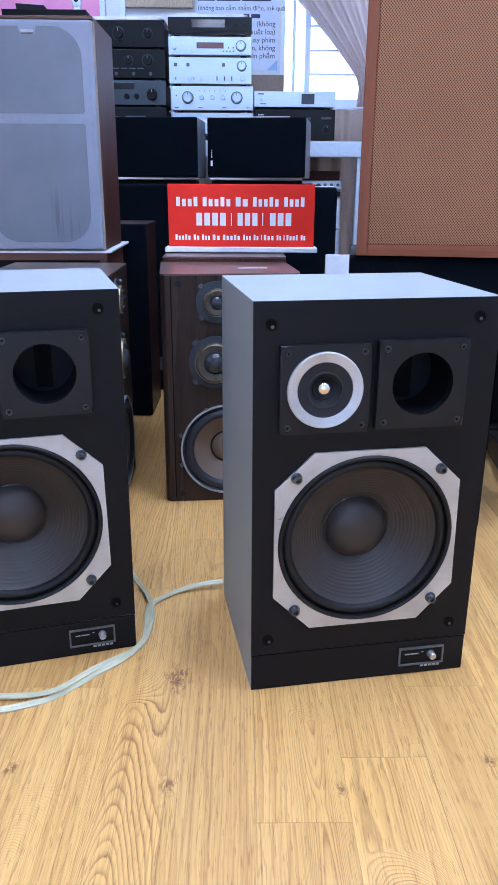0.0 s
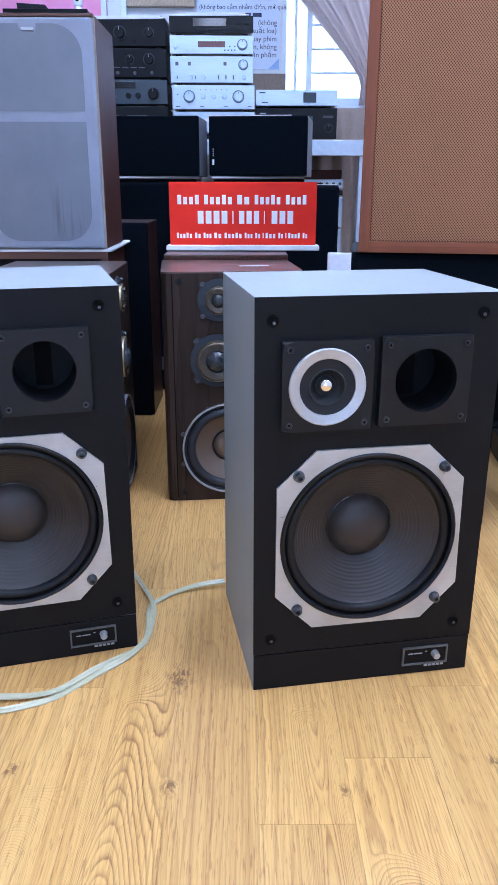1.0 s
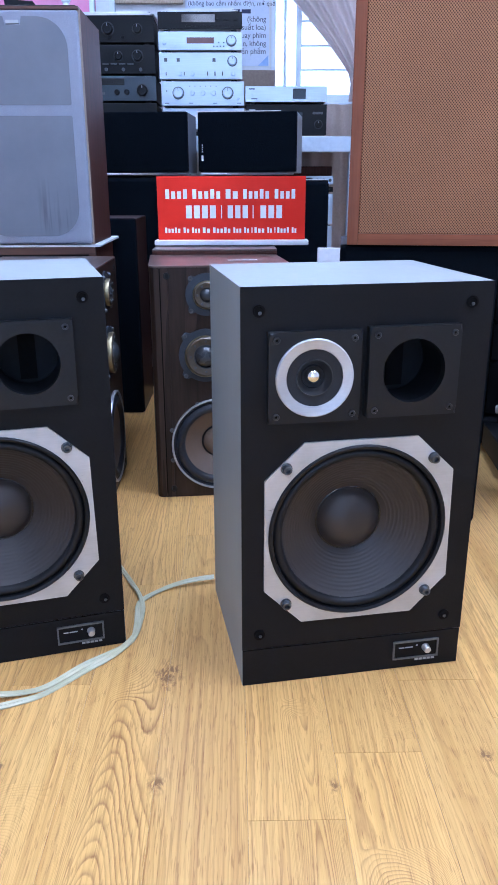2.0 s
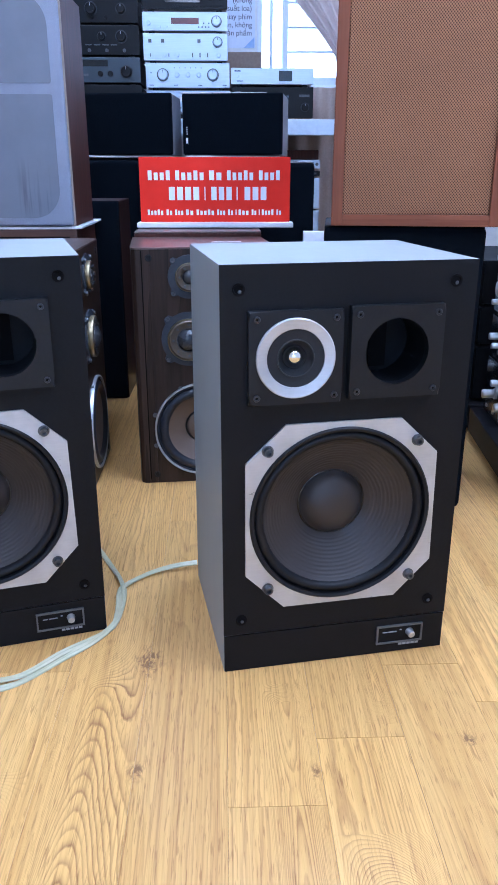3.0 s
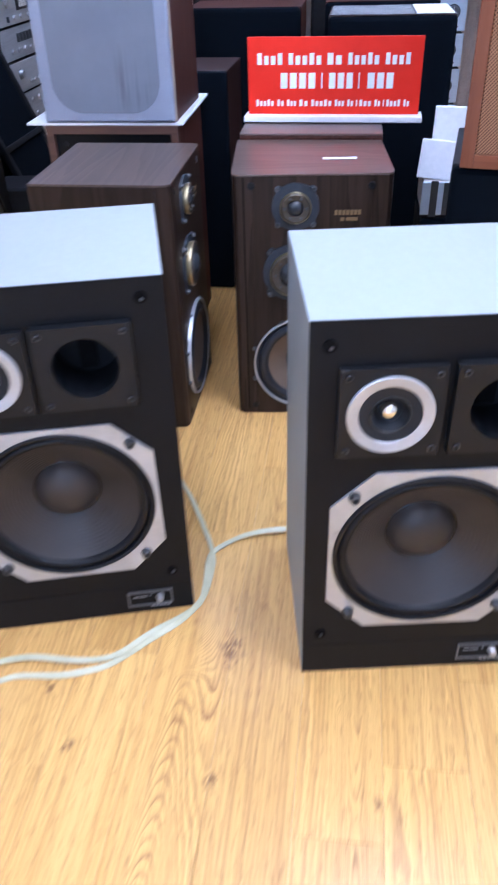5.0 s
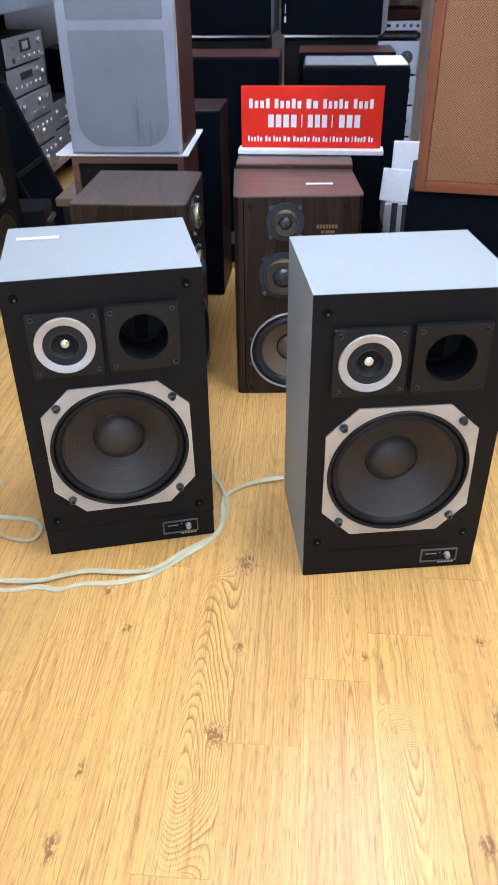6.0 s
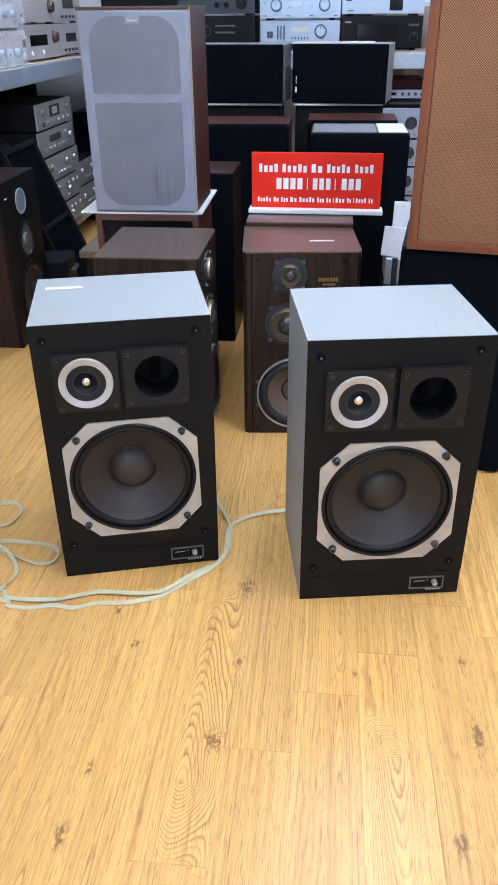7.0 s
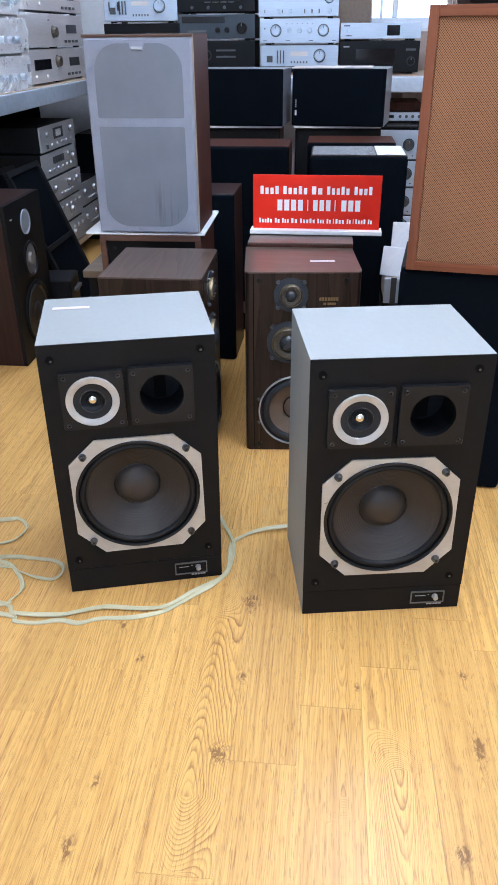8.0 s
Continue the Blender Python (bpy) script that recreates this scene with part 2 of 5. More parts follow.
def clear(name, rough=0.05, tint=(1, 1, 1)):
    m, n, l, p = material(name, rough)
    p.inputs["Base Color"].default_value = (*tint, 1)
    p.inputs["Transmission Weight"].default_value = 1.0
    p.inputs["IOR"].default_value = 1.25
    return m


def streaked_cloth():
    """Dark backing seen through grey grille cloth, with a few upright drip stains low down."""
    m, n, l, p = material("cloth_shadow", 0.9, 0.0, 0.15)
    v = coords(n, l, (1, 1, 0.05))
    streak = noise_tex(n, l, v, 70.0, 2)
    tc, sep = n.new("ShaderNodeTexCoord"), n.new("ShaderNodeSeparateXYZ")
    l.new(tc.outputs["Object"], sep.inputs[0])
    def window(sock, a, b, c, d):
        up, down = n.new("ShaderNodeMapRange"), n.new("ShaderNodeMapRange")
        for r, (lo, hi) in ((up, (a, b)), (down, (d, c))):
            r.inputs["From Min"].default_value, r.inputs["From Max"].default_value = lo, hi
            l.new(sock, r.inputs["Value"])
        return math_node(n, l, "MULTIPLY", up.outputs[0], down.outputs[0])
    mask = math_node(n, l, "MULTIPLY", window(sep.outputs["X"], 0.025, 0.04, 0.105, 0.12), window(sep.outputs["Z"], 0.02, 0.06, 0.09, 0.19))
    dirt = math_node(n, l, "MULTIPLY", mask, ramp(n, l, streak, [(0.44, (0, 0, 0)), (0.6, (1, 1, 1))]))
    slow = noise_tex(n, l, coords(n, l, (1, 1, 1)), 6.0, 4)
    base = ramp(n, l, slow, [(0.3, (0.155, 0.17, 0.205)), (0.7, (0.19, 0.205, 0.24))])
    l.new(mix_col(n, l, math_node(n, l, "MULTIPLY", dirt, 0.7), base, (0.09, 0.09, 0.11)), p.inputs["Base Color"])
    bump(n, l, p, noise_tex(n, l, coords(n, l, (1, 1, 1)), 900.0, 2), 0.2, 0.0005)
    return m


def cone_paper():
    m, n, l, p = material("cone_paper", 0.44, 0.0, 0.42)
    v = coords(n, l, (1, 1, 1), 2.0)
    a, b = noise_tex(n, l, v, 300.0, 3), noise_tex(n, l, v, 7.0, 4)
    l.new(ramp(n, l, b, [(0.3, (0.021, 0.0175, 0.0165)), (0.7, (0.034, 0.028, 0.026))]), p.inputs["Base Color"])
    bump(n, l, p, a, 0.15, 0.0006)
    return m


def scuffed_metal():
    """Satin aluminium: faint brushing, dull patches, dark nicks gathered along the edges."""
    m, n, l, p = material("scuffed_aluminium", 0.34, 0.55, 0.5)
    brush = noise_tex(n, l, coords(n, l, (0.05, 1, 1), 3.0), 420.0, 3)
    dull = noise_tex(n, l, coords(n, l, (1, 1, 1), 4.0), 14.0, 5)
    fleck = noise_tex(n, l, coords(n, l, (0.7, 1, 2.2), 9.0), 70.0, 4, 0.7)
    c = ramp(n, l, brush, [(0.35, (0.475, 0.495, 0.52)), (0.65, (0.505, 0.525, 0.55))])
    c = mix_col(n, l, 1.0, c, ramp(n, l, dull, [(0.35, (0.86, 0.86, 0.86)), (0.6, (1.02, 1.02, 1.02))]), "MULTIPLY")
    c = mix_col(n, l, ramp(n, l, fleck, [(0.70, (0, 0, 0)), (0.73, (0.85, 0.85, 0.85))]), c, (0.06, 0.06, 0.062))
    l.new(c, p.inputs["Base Color"])
    l.new(math_node(n, l, "ADD", math_node(n, l, "MULTIPLY", dull, 0.22), 0.24), p.inputs["Roughness"])
    bump(n, l, p, brush, 0.015, 0.001)
    return m


OAK = floor_wood()
BLACK_BAFFLE = surface("black_vinyl", (0.0042, 0.0045, 0.0056), (0.0066, 0.0069, 0.008), 0.5, spec=0.16, fine=260, relief=0.12)
PLATE = surface("black_moulded_plate", (0.004, 0.0047, 0.006), (0.0068, 0.0075, 0.0092), 0.44, spec=0.3, fine=200, relief=0.05)
GREY = surface("silver_grey_vinyl", (0.280, 0.303, 0.307), (0.300, 0.324, 0.328), 0.52, fine=90, stretch=(1, 0.5, 0.08), relief=0.04, spec=0.4)
ALU = scuffed_metal()
CHROME = surface("chrome", (0.75, 0.73, 0.70), (0.85, 0.83, 0.80), 0.14, 1.0, relief=0.0, wear=0.05)
BOLT = surface("dark_steel", (0.07, 0.076, 0.082), (0.14, 0.145, 0.152), 0.4, 0.8, fine=300, relief=0.05)
CONE = cone_paper()
RUBBER = surface("black_rubber", (0.005, 0.0055, 0.0068), (0.009, 0.0095, 0.0112), 0.45, fine=150, spec=0.22)
GLUE = surface("shiny_black_glue", (0.004, 0.004, 0.005), (0.007, 0.007, 0.008), 0.2, fine=90, relief=0.05, wear=0.06)
HOLLOW = surface("dark_inside", (0.002, 0.002, 0.0024), (0.0035, 0.0035, 0.004), 0.8, spec=0.1)
PORT = surface("dark_grey_moulding", (0.004, 0.005, 0.007), (0.0065, 0.0078, 0.0102), 0.55, spec=0.15)
SATIN_KNOB = surface("satin_knob", (0.50, 0.50, 0.51), (0.62, 0.62, 0.63), 0.34, 0.85, relief=0.0, wear=0.06)
DULL_CHROME = surface("dull_chrome", (0.30, 0.30, 0.31), (0.42, 0.42, 0.43), 0.3, 0.9, relief=0.0, wear=0.06)
HORN = surface("matt_grey_horn", (0.0085, 0.010, 0.0125), (0.014, 0.016, 0.0195), 0.6, fine=300, spec=0.3)
PANEL = surface("recessed_black_panel", (0.0035, 0.0038, 0.0045), (0.006, 0.0064, 0.0075), 0.45, spec=0.15)
SCREW = surface("black_oxide_screw", (0.035, 0.037, 0.042), (0.06, 0.063, 0.07), 0.32, 0.7, fine=300, relief=0.05)
DARK_BOLT = surface("blackened_screw", (0.03, 0.032, 0.035), (0.07, 0.073, 0.078), 0.4, 0.6, fine=300, relief=0.05)
SATIN = surface("satin_grey_vinyl", (0.16, 0.16, 0.185), (0.23, 0.23, 0.26), 0.4, fine=90)
LIGHT_STEEL = surface("grey_steel_edge", (0.12, 0.125, 0.13), (0.18, 0.185, 0.19), 0.42, 0.6, fine=300, relief=0.05)
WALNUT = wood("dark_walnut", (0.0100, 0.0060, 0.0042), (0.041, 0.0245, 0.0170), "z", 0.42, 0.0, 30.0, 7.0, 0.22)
# paler walnut for upward faces: light and reflections put into the colour
WALNUT_LIT_TOP = wood("lit_walnut_top", (0.060, 0.039, 0.030), (0.120, 0.082, 0.064), "x", 0.32, 0.3)
DARK_BROWN = wood("dark_brown_veneer", (0.013, 0.0048, 0.0034), (0.034, 0.0125, 0.0085), "z", 0.45, 0.0, spec=0.3)
MAHOGANY = wood("red_brown_veneer", (0.034, 0.0115, 0.008), (0.080, 0.028, 0.019), "z", 0.48, 0.0, spec=0.15)
BROWN_EDGE = wood("brown_edge_veneer", (0.055, 0.024, 0.015), (0.10, 0.046, 0.029), "x", 0.5)
GLOSS_TOP = wood("polished_dark_top", (0.018, 0.010, 0.008), (0.05, 0.03, 0.024), "x", 0.24, 0.6)
TEAK = wood("warm_teak", (0.135, 0.043, 0.019), (0.20, 0.070, 0.032), "z", 0.45, spec=0.2)
TEAK_X = wood("warm_teak_rail", (0.135, 0.043, 0.019), (0.20, 0.070, 0.032), "x", 0.45, spec=0.2)
PINE = wood("pale_board", (0.36, 0.26, 0.17), (0.52, 0.40, 0.28), "y", 0.6)
OLD_BOARD = wood("worn_brown_board", (0.13, 0.095, 0.065), (0.22, 0.165, 0.115), "x", 0.6)
GOLD_WEAVE = dotted_weave("gold_brown_weave", (0.305, 0.155, 0.080), (0.06, 0.025, 0.0135), 0.0058, 0.0066)
BLACK_CLOTH = weave("black_grille_cloth", (0.0042, 0.0072, 0.0125), (0.002, 0.0035, 0.006), 0.0016, 0.0012, 0.9, spec=0.05)
GREY_CLOTH = weave("grey_grille_cloth", (0.37, 0.405, 0.51), (0.31, 0.345, 0.435), 0.0014, 0.0011, 0.9)
SHADOW_CLOTH = streaked_cloth()
BLACK_ANO = surface("black_anodised", (0.0032, 0.0036, 0.0046), (0.0058, 0.0064, 0.008), 0.34, 0.0, fine=150, spec=0.2)
SLATE = surface("slate_anodised", (0.028, 0.040, 0.052), (0.042, 0.056, 0.07), 0.38, 0.2, fine=150)
GLOSS_BLACK = surface("glossy_black_face", (0.006, 0.0064, 0.0075), (0.011, 0.0115, 0.013), 0.16, fine=40, relief=0.02, wear=0.08)
BLACK_CASE = surface("black_steel_case", (0.0045, 0.0045, 0.0055), (0.008, 0.008, 0.0095), 0.55, spec=0.2)
SILVER = surface("silver_anodised", (0.455, 0.535, 0.645), (0.54, 0.62, 0.73), 0.42, 0.55, fine=180, stretch=(0.06, 1, 1), relief=0.05)
# silver darkened in its colour for faces in shade under the side table
SHADED_SILVER = surface("shaded_silver_face", (0.36, 0.365, 0.375), (0.46, 0.465, 0.475), 0.42, 0.5, fine=160, stretch=(0.06, 1, 1), relief=0.05)
PALE_SILVER = surface("champagne_silver", (0.62, 0.575, 0.56), (0.74, 0.695, 0.675), 0.4, 0.5, fine=160, stretch=(0.06, 1, 1), relief=0.05)
STEEL = surface("galvanised_steel", (0.44, 0.51, 0.60), (0.57, 0.64, 0.73), 0.4, 0.6, fine=40)
GLASS_DARK = surface("dark_display", (0.006, 0.006, 0.007), (0.012, 0.012, 0.014), 0.12, relief=0.0, wear=0.04)
RED_DISPLAY = surface("dull_red_display", (0.10, 0.03, 0.03), (0.14, 0.045, 0.04), 0.2, relief=0.0, wear=0.05)
RED = surface("red_print", (0.72, 0.026, 0.011), (0.78, 0.034, 0.016), 0.4, fine=20, relief=0.0, wear=0.06, spec=0.12)
WHITE_INK = surface("white_ink", (0.80, 0.78, 0.80), (0.86, 0.85, 0.86), 0.45, relief=0.0)
WHITE_PLASTIC = surface("white_plastic", (0.72, 0.74, 0.78), (0.82, 0.83, 0.86), 0.35)
PAPER = surface("white_paper", (0.70, 0.71, 0.74), (0.82, 0.82, 0.84), 0.75, fine=30)
TAPE = surface("pale_masking_tape", (0.62, 0.55, 0.55), (0.72, 0.66, 0.66), 0.6, fine=40)
DIM_INK = surface("dim_silver_ink", (0.30, 0.31, 0.32), (0.40, 0.41, 0.42), 0.5, relief=0.0)
GOLD_INK = surface("gold_ink", (0.20, 0.13, 0.06), (0.27, 0.18, 0.085), 0.4, 0.4, relief=0.0)
BLUE_INK = surface("dark_blue_ink", (0.02, 0.025, 0.07), (0.035, 0.04, 0.1), 0.6, relief=0.0)
BLUE_GREY = surface("blue_grey_casting", (0.020, 0.026, 0.036), (0.034, 0.042, 0.055), 0.5, 0.1, fine=120)
BRASS = surface("aged_brass", (0.075, 0.062, 0.048), (0.125, 0.104, 0.078), 0.45, 0.6, fine=90)
GILT = surface("worn_gilt", (0.27, 0.22, 0.125), (0.38, 0.32, 0.19), 0.36, 0.85, relief=0.0)
DOME = surface("dark_dome", (0.022, 0.026, 0.032), (0.04, 0.045, 0.052), 0.3, fine=200, relief=0.05)
DEEP_RUBBER = surface("blue_black_rubber", (0.013, 0.015, 0.020), (0.022, 0.025, 0.032), 0.4, fine=150, spec=0.35)
TAN_CONE = surface("tan_fibre_cone", (0.085, 0.058, 0.040), (0.15, 0.108, 0.078), 0.55, fine=420, relief=0.3)
GREY_CONE = surface("grey_mid_cone", (0.16, 0.15, 0.15), (0.25, 0.24, 0.235), 0.55, fine=200)
CABLE = surface("cream_cable", (0.47, 0.45, 0.285), (0.60, 0.575, 0.40), 0.38, fine=30)
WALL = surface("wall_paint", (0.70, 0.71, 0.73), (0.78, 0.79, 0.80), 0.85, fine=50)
# grey picked for how much light these walls bounce onto the speakers
SIDE_WALL = surface("bounce_grey_wall", (0.58, 0.59, 0.61), (0.66, 0.67, 0.68), 0.85, fine=50)
CEILING = surface("ceiling_paint", (0.62, 0.62, 0.62), (0.68, 0.68, 0.68), 0.9, fine=30)
FRAME_WHITE = surface("white_window_paint", (0.70, 0.76, 0.84), (0.78, 0.83, 0.90), 0.4)
CURTAIN = surface("taupe_curtain", (0.60, 0.51, 0.48), (0.72, 0.62, 0.585), 0.9, fine=250, stretch=(1, 1, 0.2))
BEIGE = surface("beige_fabric", (0.58, 0.47, 0.41), (0.70, 0.60, 0.54), 0.55, fine=90)
CARDBOARD = surface("brown_card", (0.26, 0.20, 0.16), (0.34, 0.27, 0.22), 0.8)
PINK = surface("pink_panel", (0.80, 0.25, 0.45), (0.86, 0.36, 0.55), 0.5, fine=5)
WRAP = surface("clear_film", (0.75, 0.78, 0.82), (0.85, 0.88, 0.92), 0.18, fine=10, relief=0.0, wear=0.06)
WRAP.node_tree.nodes["Principled BSDF"].inputs["Alpha"].default_value = 0.3
PANE = clear("window_pane", 0.02)
DAY = glow("bright_day", (0.76, 0.88, 1.0), OUTSIDE)
TUBE = glow("lamp_diffuser", (0.925, 0.95, 1.0), LAMP * 0.8)
BRIGHT_TUBE = glow("twin_lamp_diffuser", (0.925, 0.95, 1.0), LAMP * 1.55)
COOL_TUBE = glow("cool_lamp_diffuser", (0.77, 0.87, 1.0), LAMP * 1.08)
# glow added behind the camera to light front faces coolly
FRONT_DAY = glow("added_front_daylight", (0.70, 0.85, 1.0), FRONT)

# ---- helpers for things ----
ROOM = pose(0, 0, 0, 0, 0, -9)


def here(u, v, z=0.0, yaw=0.0, lean=0.0, side=0.0):
    """A place in the room's own axes, which are turned by nine degrees."""
    return ROOM @ pose(u * K, v * K, z * K, lean, side, yaw)


def thing(name, m, label, category, group=""):
    ob = new(name)
    ob.empty_display_size = 0.05
    ob.matrix_world = m
    return tagged(ob, label, category, group)


def part(name, bm, mat, parent=None, label="", smooth=None):
    """Link a bmesh, drawn in plan units, as one mesh under a thing or a part."""
    for v in bm.verts:
        v.co *= K
    bmesh.ops.recalc_face_normals(bm, faces=bm.faces)
    me = bpy.data.meshes.new(name)
    bm.to_mesh(me)
    bm.free()
    me.materials.append(mat)
    if smooth is not None:
        for p in me.polygons:
            p.use_smooth = True
        me.set_sharp_from_angle(angle=radians(smooth))
    ob = new(name, me)
    if parent:
        ob.parent = parent
    if label:
        ob["label"] = label
    return ob


def again(ob, name, at, parent):
    """A further part on the same mesh, at another place on its thing."""
    o = new(name, ob.data)
    o.parent = parent
    o.matrix_basis = at
    return o


def box(x0, x1, y0, y1, z0, z1, bevel=0.0, seg=2, bm=None):
    own = bmesh.new()
    vs = [own.verts.new((x, y, z)) for x in (x0, x1) for y in (y0, y1) for z in (z0, z1)]
    for f in ((0, 1, 3, 2), (4, 6, 7, 5), (0, 4, 5, 1), (2, 3, 7, 6), (0, 2, 6, 4), (1, 5, 7, 3)):
        own.faces.new([vs[i] for i in f])
    if bevel:
        bmesh.ops.bevel(own, geom=own.edges[:], offset=bevel, segments=seg, affect="EDGES", profile=0.5)
    if bm is None:
        return own
    join(bm, own)
    return bm


def join(bm, other):
    keep = {v: bm.verts.new(v.co) for v in other.verts}
    for f in other.faces:
        bm.faces.new([keep[v] for v in f.verts])
    other.free()


def lathe(profile, cx=0.0, cz=0.0, seg=48, bm=None, closed=False):
    """Turn (radius, y) pairs round an axis that runs along y."""
    bm = bm or bmesh.new()
    rows = []
    for r, y in profile:
        if r < 1e-6:
            rows.append([bm.verts.new((cx, y, cz))])
        else:
            rows.append([bm.verts.new((cx + r * math.cos(2 * math.pi * i / seg), y, cz + r * math.sin(2 * math.pi * i / seg))) for i in range(seg)])
    for a, b in zip(rows, rows[1:]):
        for i in range(seg):
            j = (i + 1) % seg
            q = [a[i % len(a)], a[j % len(a)], b[j % len(b)], b[i % len(b)]]
            q = list(dict.fromkeys(q))
            if len(q) > 2:
                bm.faces.new(q)
    return bm


def prism(outline, y0, y1, bevel=0.0, bm=None):
    """A plate with an outline in x and z, from y0 (front) to y1 (back)."""
    own = bmesh.new()
    a = [own.verts.new((x, y0, z)) for x, z in outline]
    b = [own.verts.new((x, y1, z)) for x, z in outline]
    own.faces.new(a)
    own.faces.new(b[::-1])
    for i in range(len(a)):
        j = (i + 1) % len(a)
        own.faces.new([a[i], b[i], b[j], a[j]])
    if bevel:
        rim = [e for e in own.edges if all(v in a for v in e.verts)]
        bmesh.ops.bevel(own, geom=rim, offset=bevel, segments=2, affect="EDGES", profile=0.5)
    if bm is None:
        return own
    join(bm, own)
    return bm


def column(outline, z0, z1, bevel=0.0):
    """A block with an outline in x and y, from z0 to z1."""
    own = bmesh.new()
    a = [own.verts.new((x, y, z0)) for x, y in outline]
    b = [own.verts.new((x, y, z1)) for x, y in outline]
    own.faces.new(a[::-1])
    own.faces.new(b)
    for i in range(len(a)):
        j = (i + 1) % len(a)
        own.faces.new([a[i], a[j], b[j], b[i]])
    if bevel:
        bmesh.ops.bevel(own, geom=own.edges[:], offset=bevel, segments=2, affect="EDGES", profile=0.5)
    return own


def holed(outline, cx, cz, r, y0, y1, seg=48, bm=None, chamfer=0.0):
    """A plate with a round hole: outline in x and z, front at y0."""
    bm = bm or bmesh.new()
    angles = sorted({round(2 * math.pi * i / seg - math.pi, 5) for i in range(seg)} | {round(math.atan2(z - cz, x - cx), 5) for x, z in outline})
    def edge(a):
        d, best = (math.cos(a), math.sin(a)), 9.0
        for (x1, z1), (x2, z2) in zip(outline, outline[1:] + outline[:1]):
            ex, ez = x2 - x1, z2 - z1
            det = d[0] * -ez + ex * d[1]
            if abs(det) < 1e-9:
                continue
            t = ((x1 - cx) * -ez + ex * (z1 - cz)) / det
            s = (d[0] * (z1 - cz) - d[1] * (x1 - cx)) / det
            if t > 1e-6 and -1e-4 <= s <= 1 + 1e-4:
                best = min(best, t)
        return cx + d[0] * best, cz + d[1] * best
    rings = []
    for y, inner in ((y0, True), (y0, False), (y1, False), (y1, True)):
        ring = []
        for a in angles:
            x, z = (cx + r * math.cos(a), cz + r * math.sin(a)) if inner else edge(a)
            ring.append(bm.verts.new((x, y, z)))
        rings.append(ring)
    for a, b in zip(rings, rings[1:] + rings[:1]):
        for i in range(len(angles)):
            j = (i + 1) % len(angles)
            bm.faces.new([a[i], a[j], b[j], b[i]])
    if chamfer:
        rim = set(rings[1])
        bmesh.ops.bevel(bm, geom=[e for e in bm.edges if e.verts[0] in rim and e.verts[1] in rim], offset=chamfer, segments=1, affect="EDGES")
    return bm


def rect(x0, x1, z0, z1):
    return [(x0, z0), (x1, z0), (x1, z1), (x0, z1)]


def rounded(x0, x1, z0, z1, r, n=8):
    """A rectangle with its own corner radius at bottom left, bottom right, top right, top left."""
    r = r if isinstance(r, tuple) else (r,) * 4
    out = []
    for (cx, cz, a0), q in zip(((x0, z0, 180), (x1, z0, 270), (x1, z1, 0), (x0, z1, 90)), r):
        mx = cx + q if cx == x0 else cx - q
        mz = cz + q if cz == z0 else cz - q
        out += [(mx + q * math.cos(radians(a0 + 90 * i / n)), mz + q * math.sin(radians(a0 + 90 * i / n))) for i in range(n + 1)]
    return out


def bolt(r=0.006, h=0.006):
    """A socket-head bolt that stands out towards -y."""
    return lathe([(0, -h * 0.3), (r * 0.55, -h * 0.3), (r * 0.55, -h), (r * 0.86, -h), (r, -h * 0.82), (r, -h * 0.12), (r * 1.25, -h * 0.1), (r * 1.25, 0)], seg=16)


# ---- the room ----
U0, U1, V0, V1, TALL = -2.0, 1.75, -2.3, 4.75, 2.5
tagged(part("floor_bed", box(U0, U1, V0, V1, -0.06, -0.012), HOLLOW), "dark underlay beneath the oak planks", "underlay", kind="structure").matrix_world = ROOM
floor = new("floor")
floor.matrix_world = ROOM
tagged(floor, "light oak laminate plank floor with knots", "floor", kind="structure")

wall_bm = bmesh.new()
W0, W1, WZ0, WZ1 = 0.275, 1.30, 1.16, 2.2     # window opening in the back wall
for x0, x1, z0, z1 in ((U0, W0, 0, TALL), (W1, U1, 0, TALL), (W0, W1, 0, WZ0), (W0, W1, WZ1, TALL)):
    box(x0, x1, V1, V1 + 0.12, z0, z1, bm=wall_bm)
south_bm = bmesh.new()                        # an unseen wide opening behind the camera, added to let in front light
for x0, x1, z0, z1 in ((U0, -1.3, 0, TALL), (1.3, U1, 0, TALL), (-1.3, 1.3, 2.1, TALL), (-1.3, 1.3, 0, 0.1)):
    box(x0, x1, V0 - 0.1, V0, z0, z1, bm=south_bm)
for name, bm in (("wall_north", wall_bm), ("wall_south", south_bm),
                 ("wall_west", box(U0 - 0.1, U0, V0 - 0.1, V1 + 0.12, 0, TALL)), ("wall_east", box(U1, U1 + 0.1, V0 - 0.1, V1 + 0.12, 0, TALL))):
    w = tagged(part(name, bm, WALL if name == "wall_north" else SIDE_WALL), "plain white painted shop wall" if name == "wall_north" else "plain shop wall, its grey set for bounced light", "wall", kind="structure")
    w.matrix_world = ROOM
c = tagged(part("ceiling", box(U0 - 0.1, U1 + 0.1, V0 - 0.1, V1 + 0.12, TALL, TALL + 0.1), CEILING), "plain white painted ceiling", "ceiling", kind="structure")
c.matrix_world = ROOM


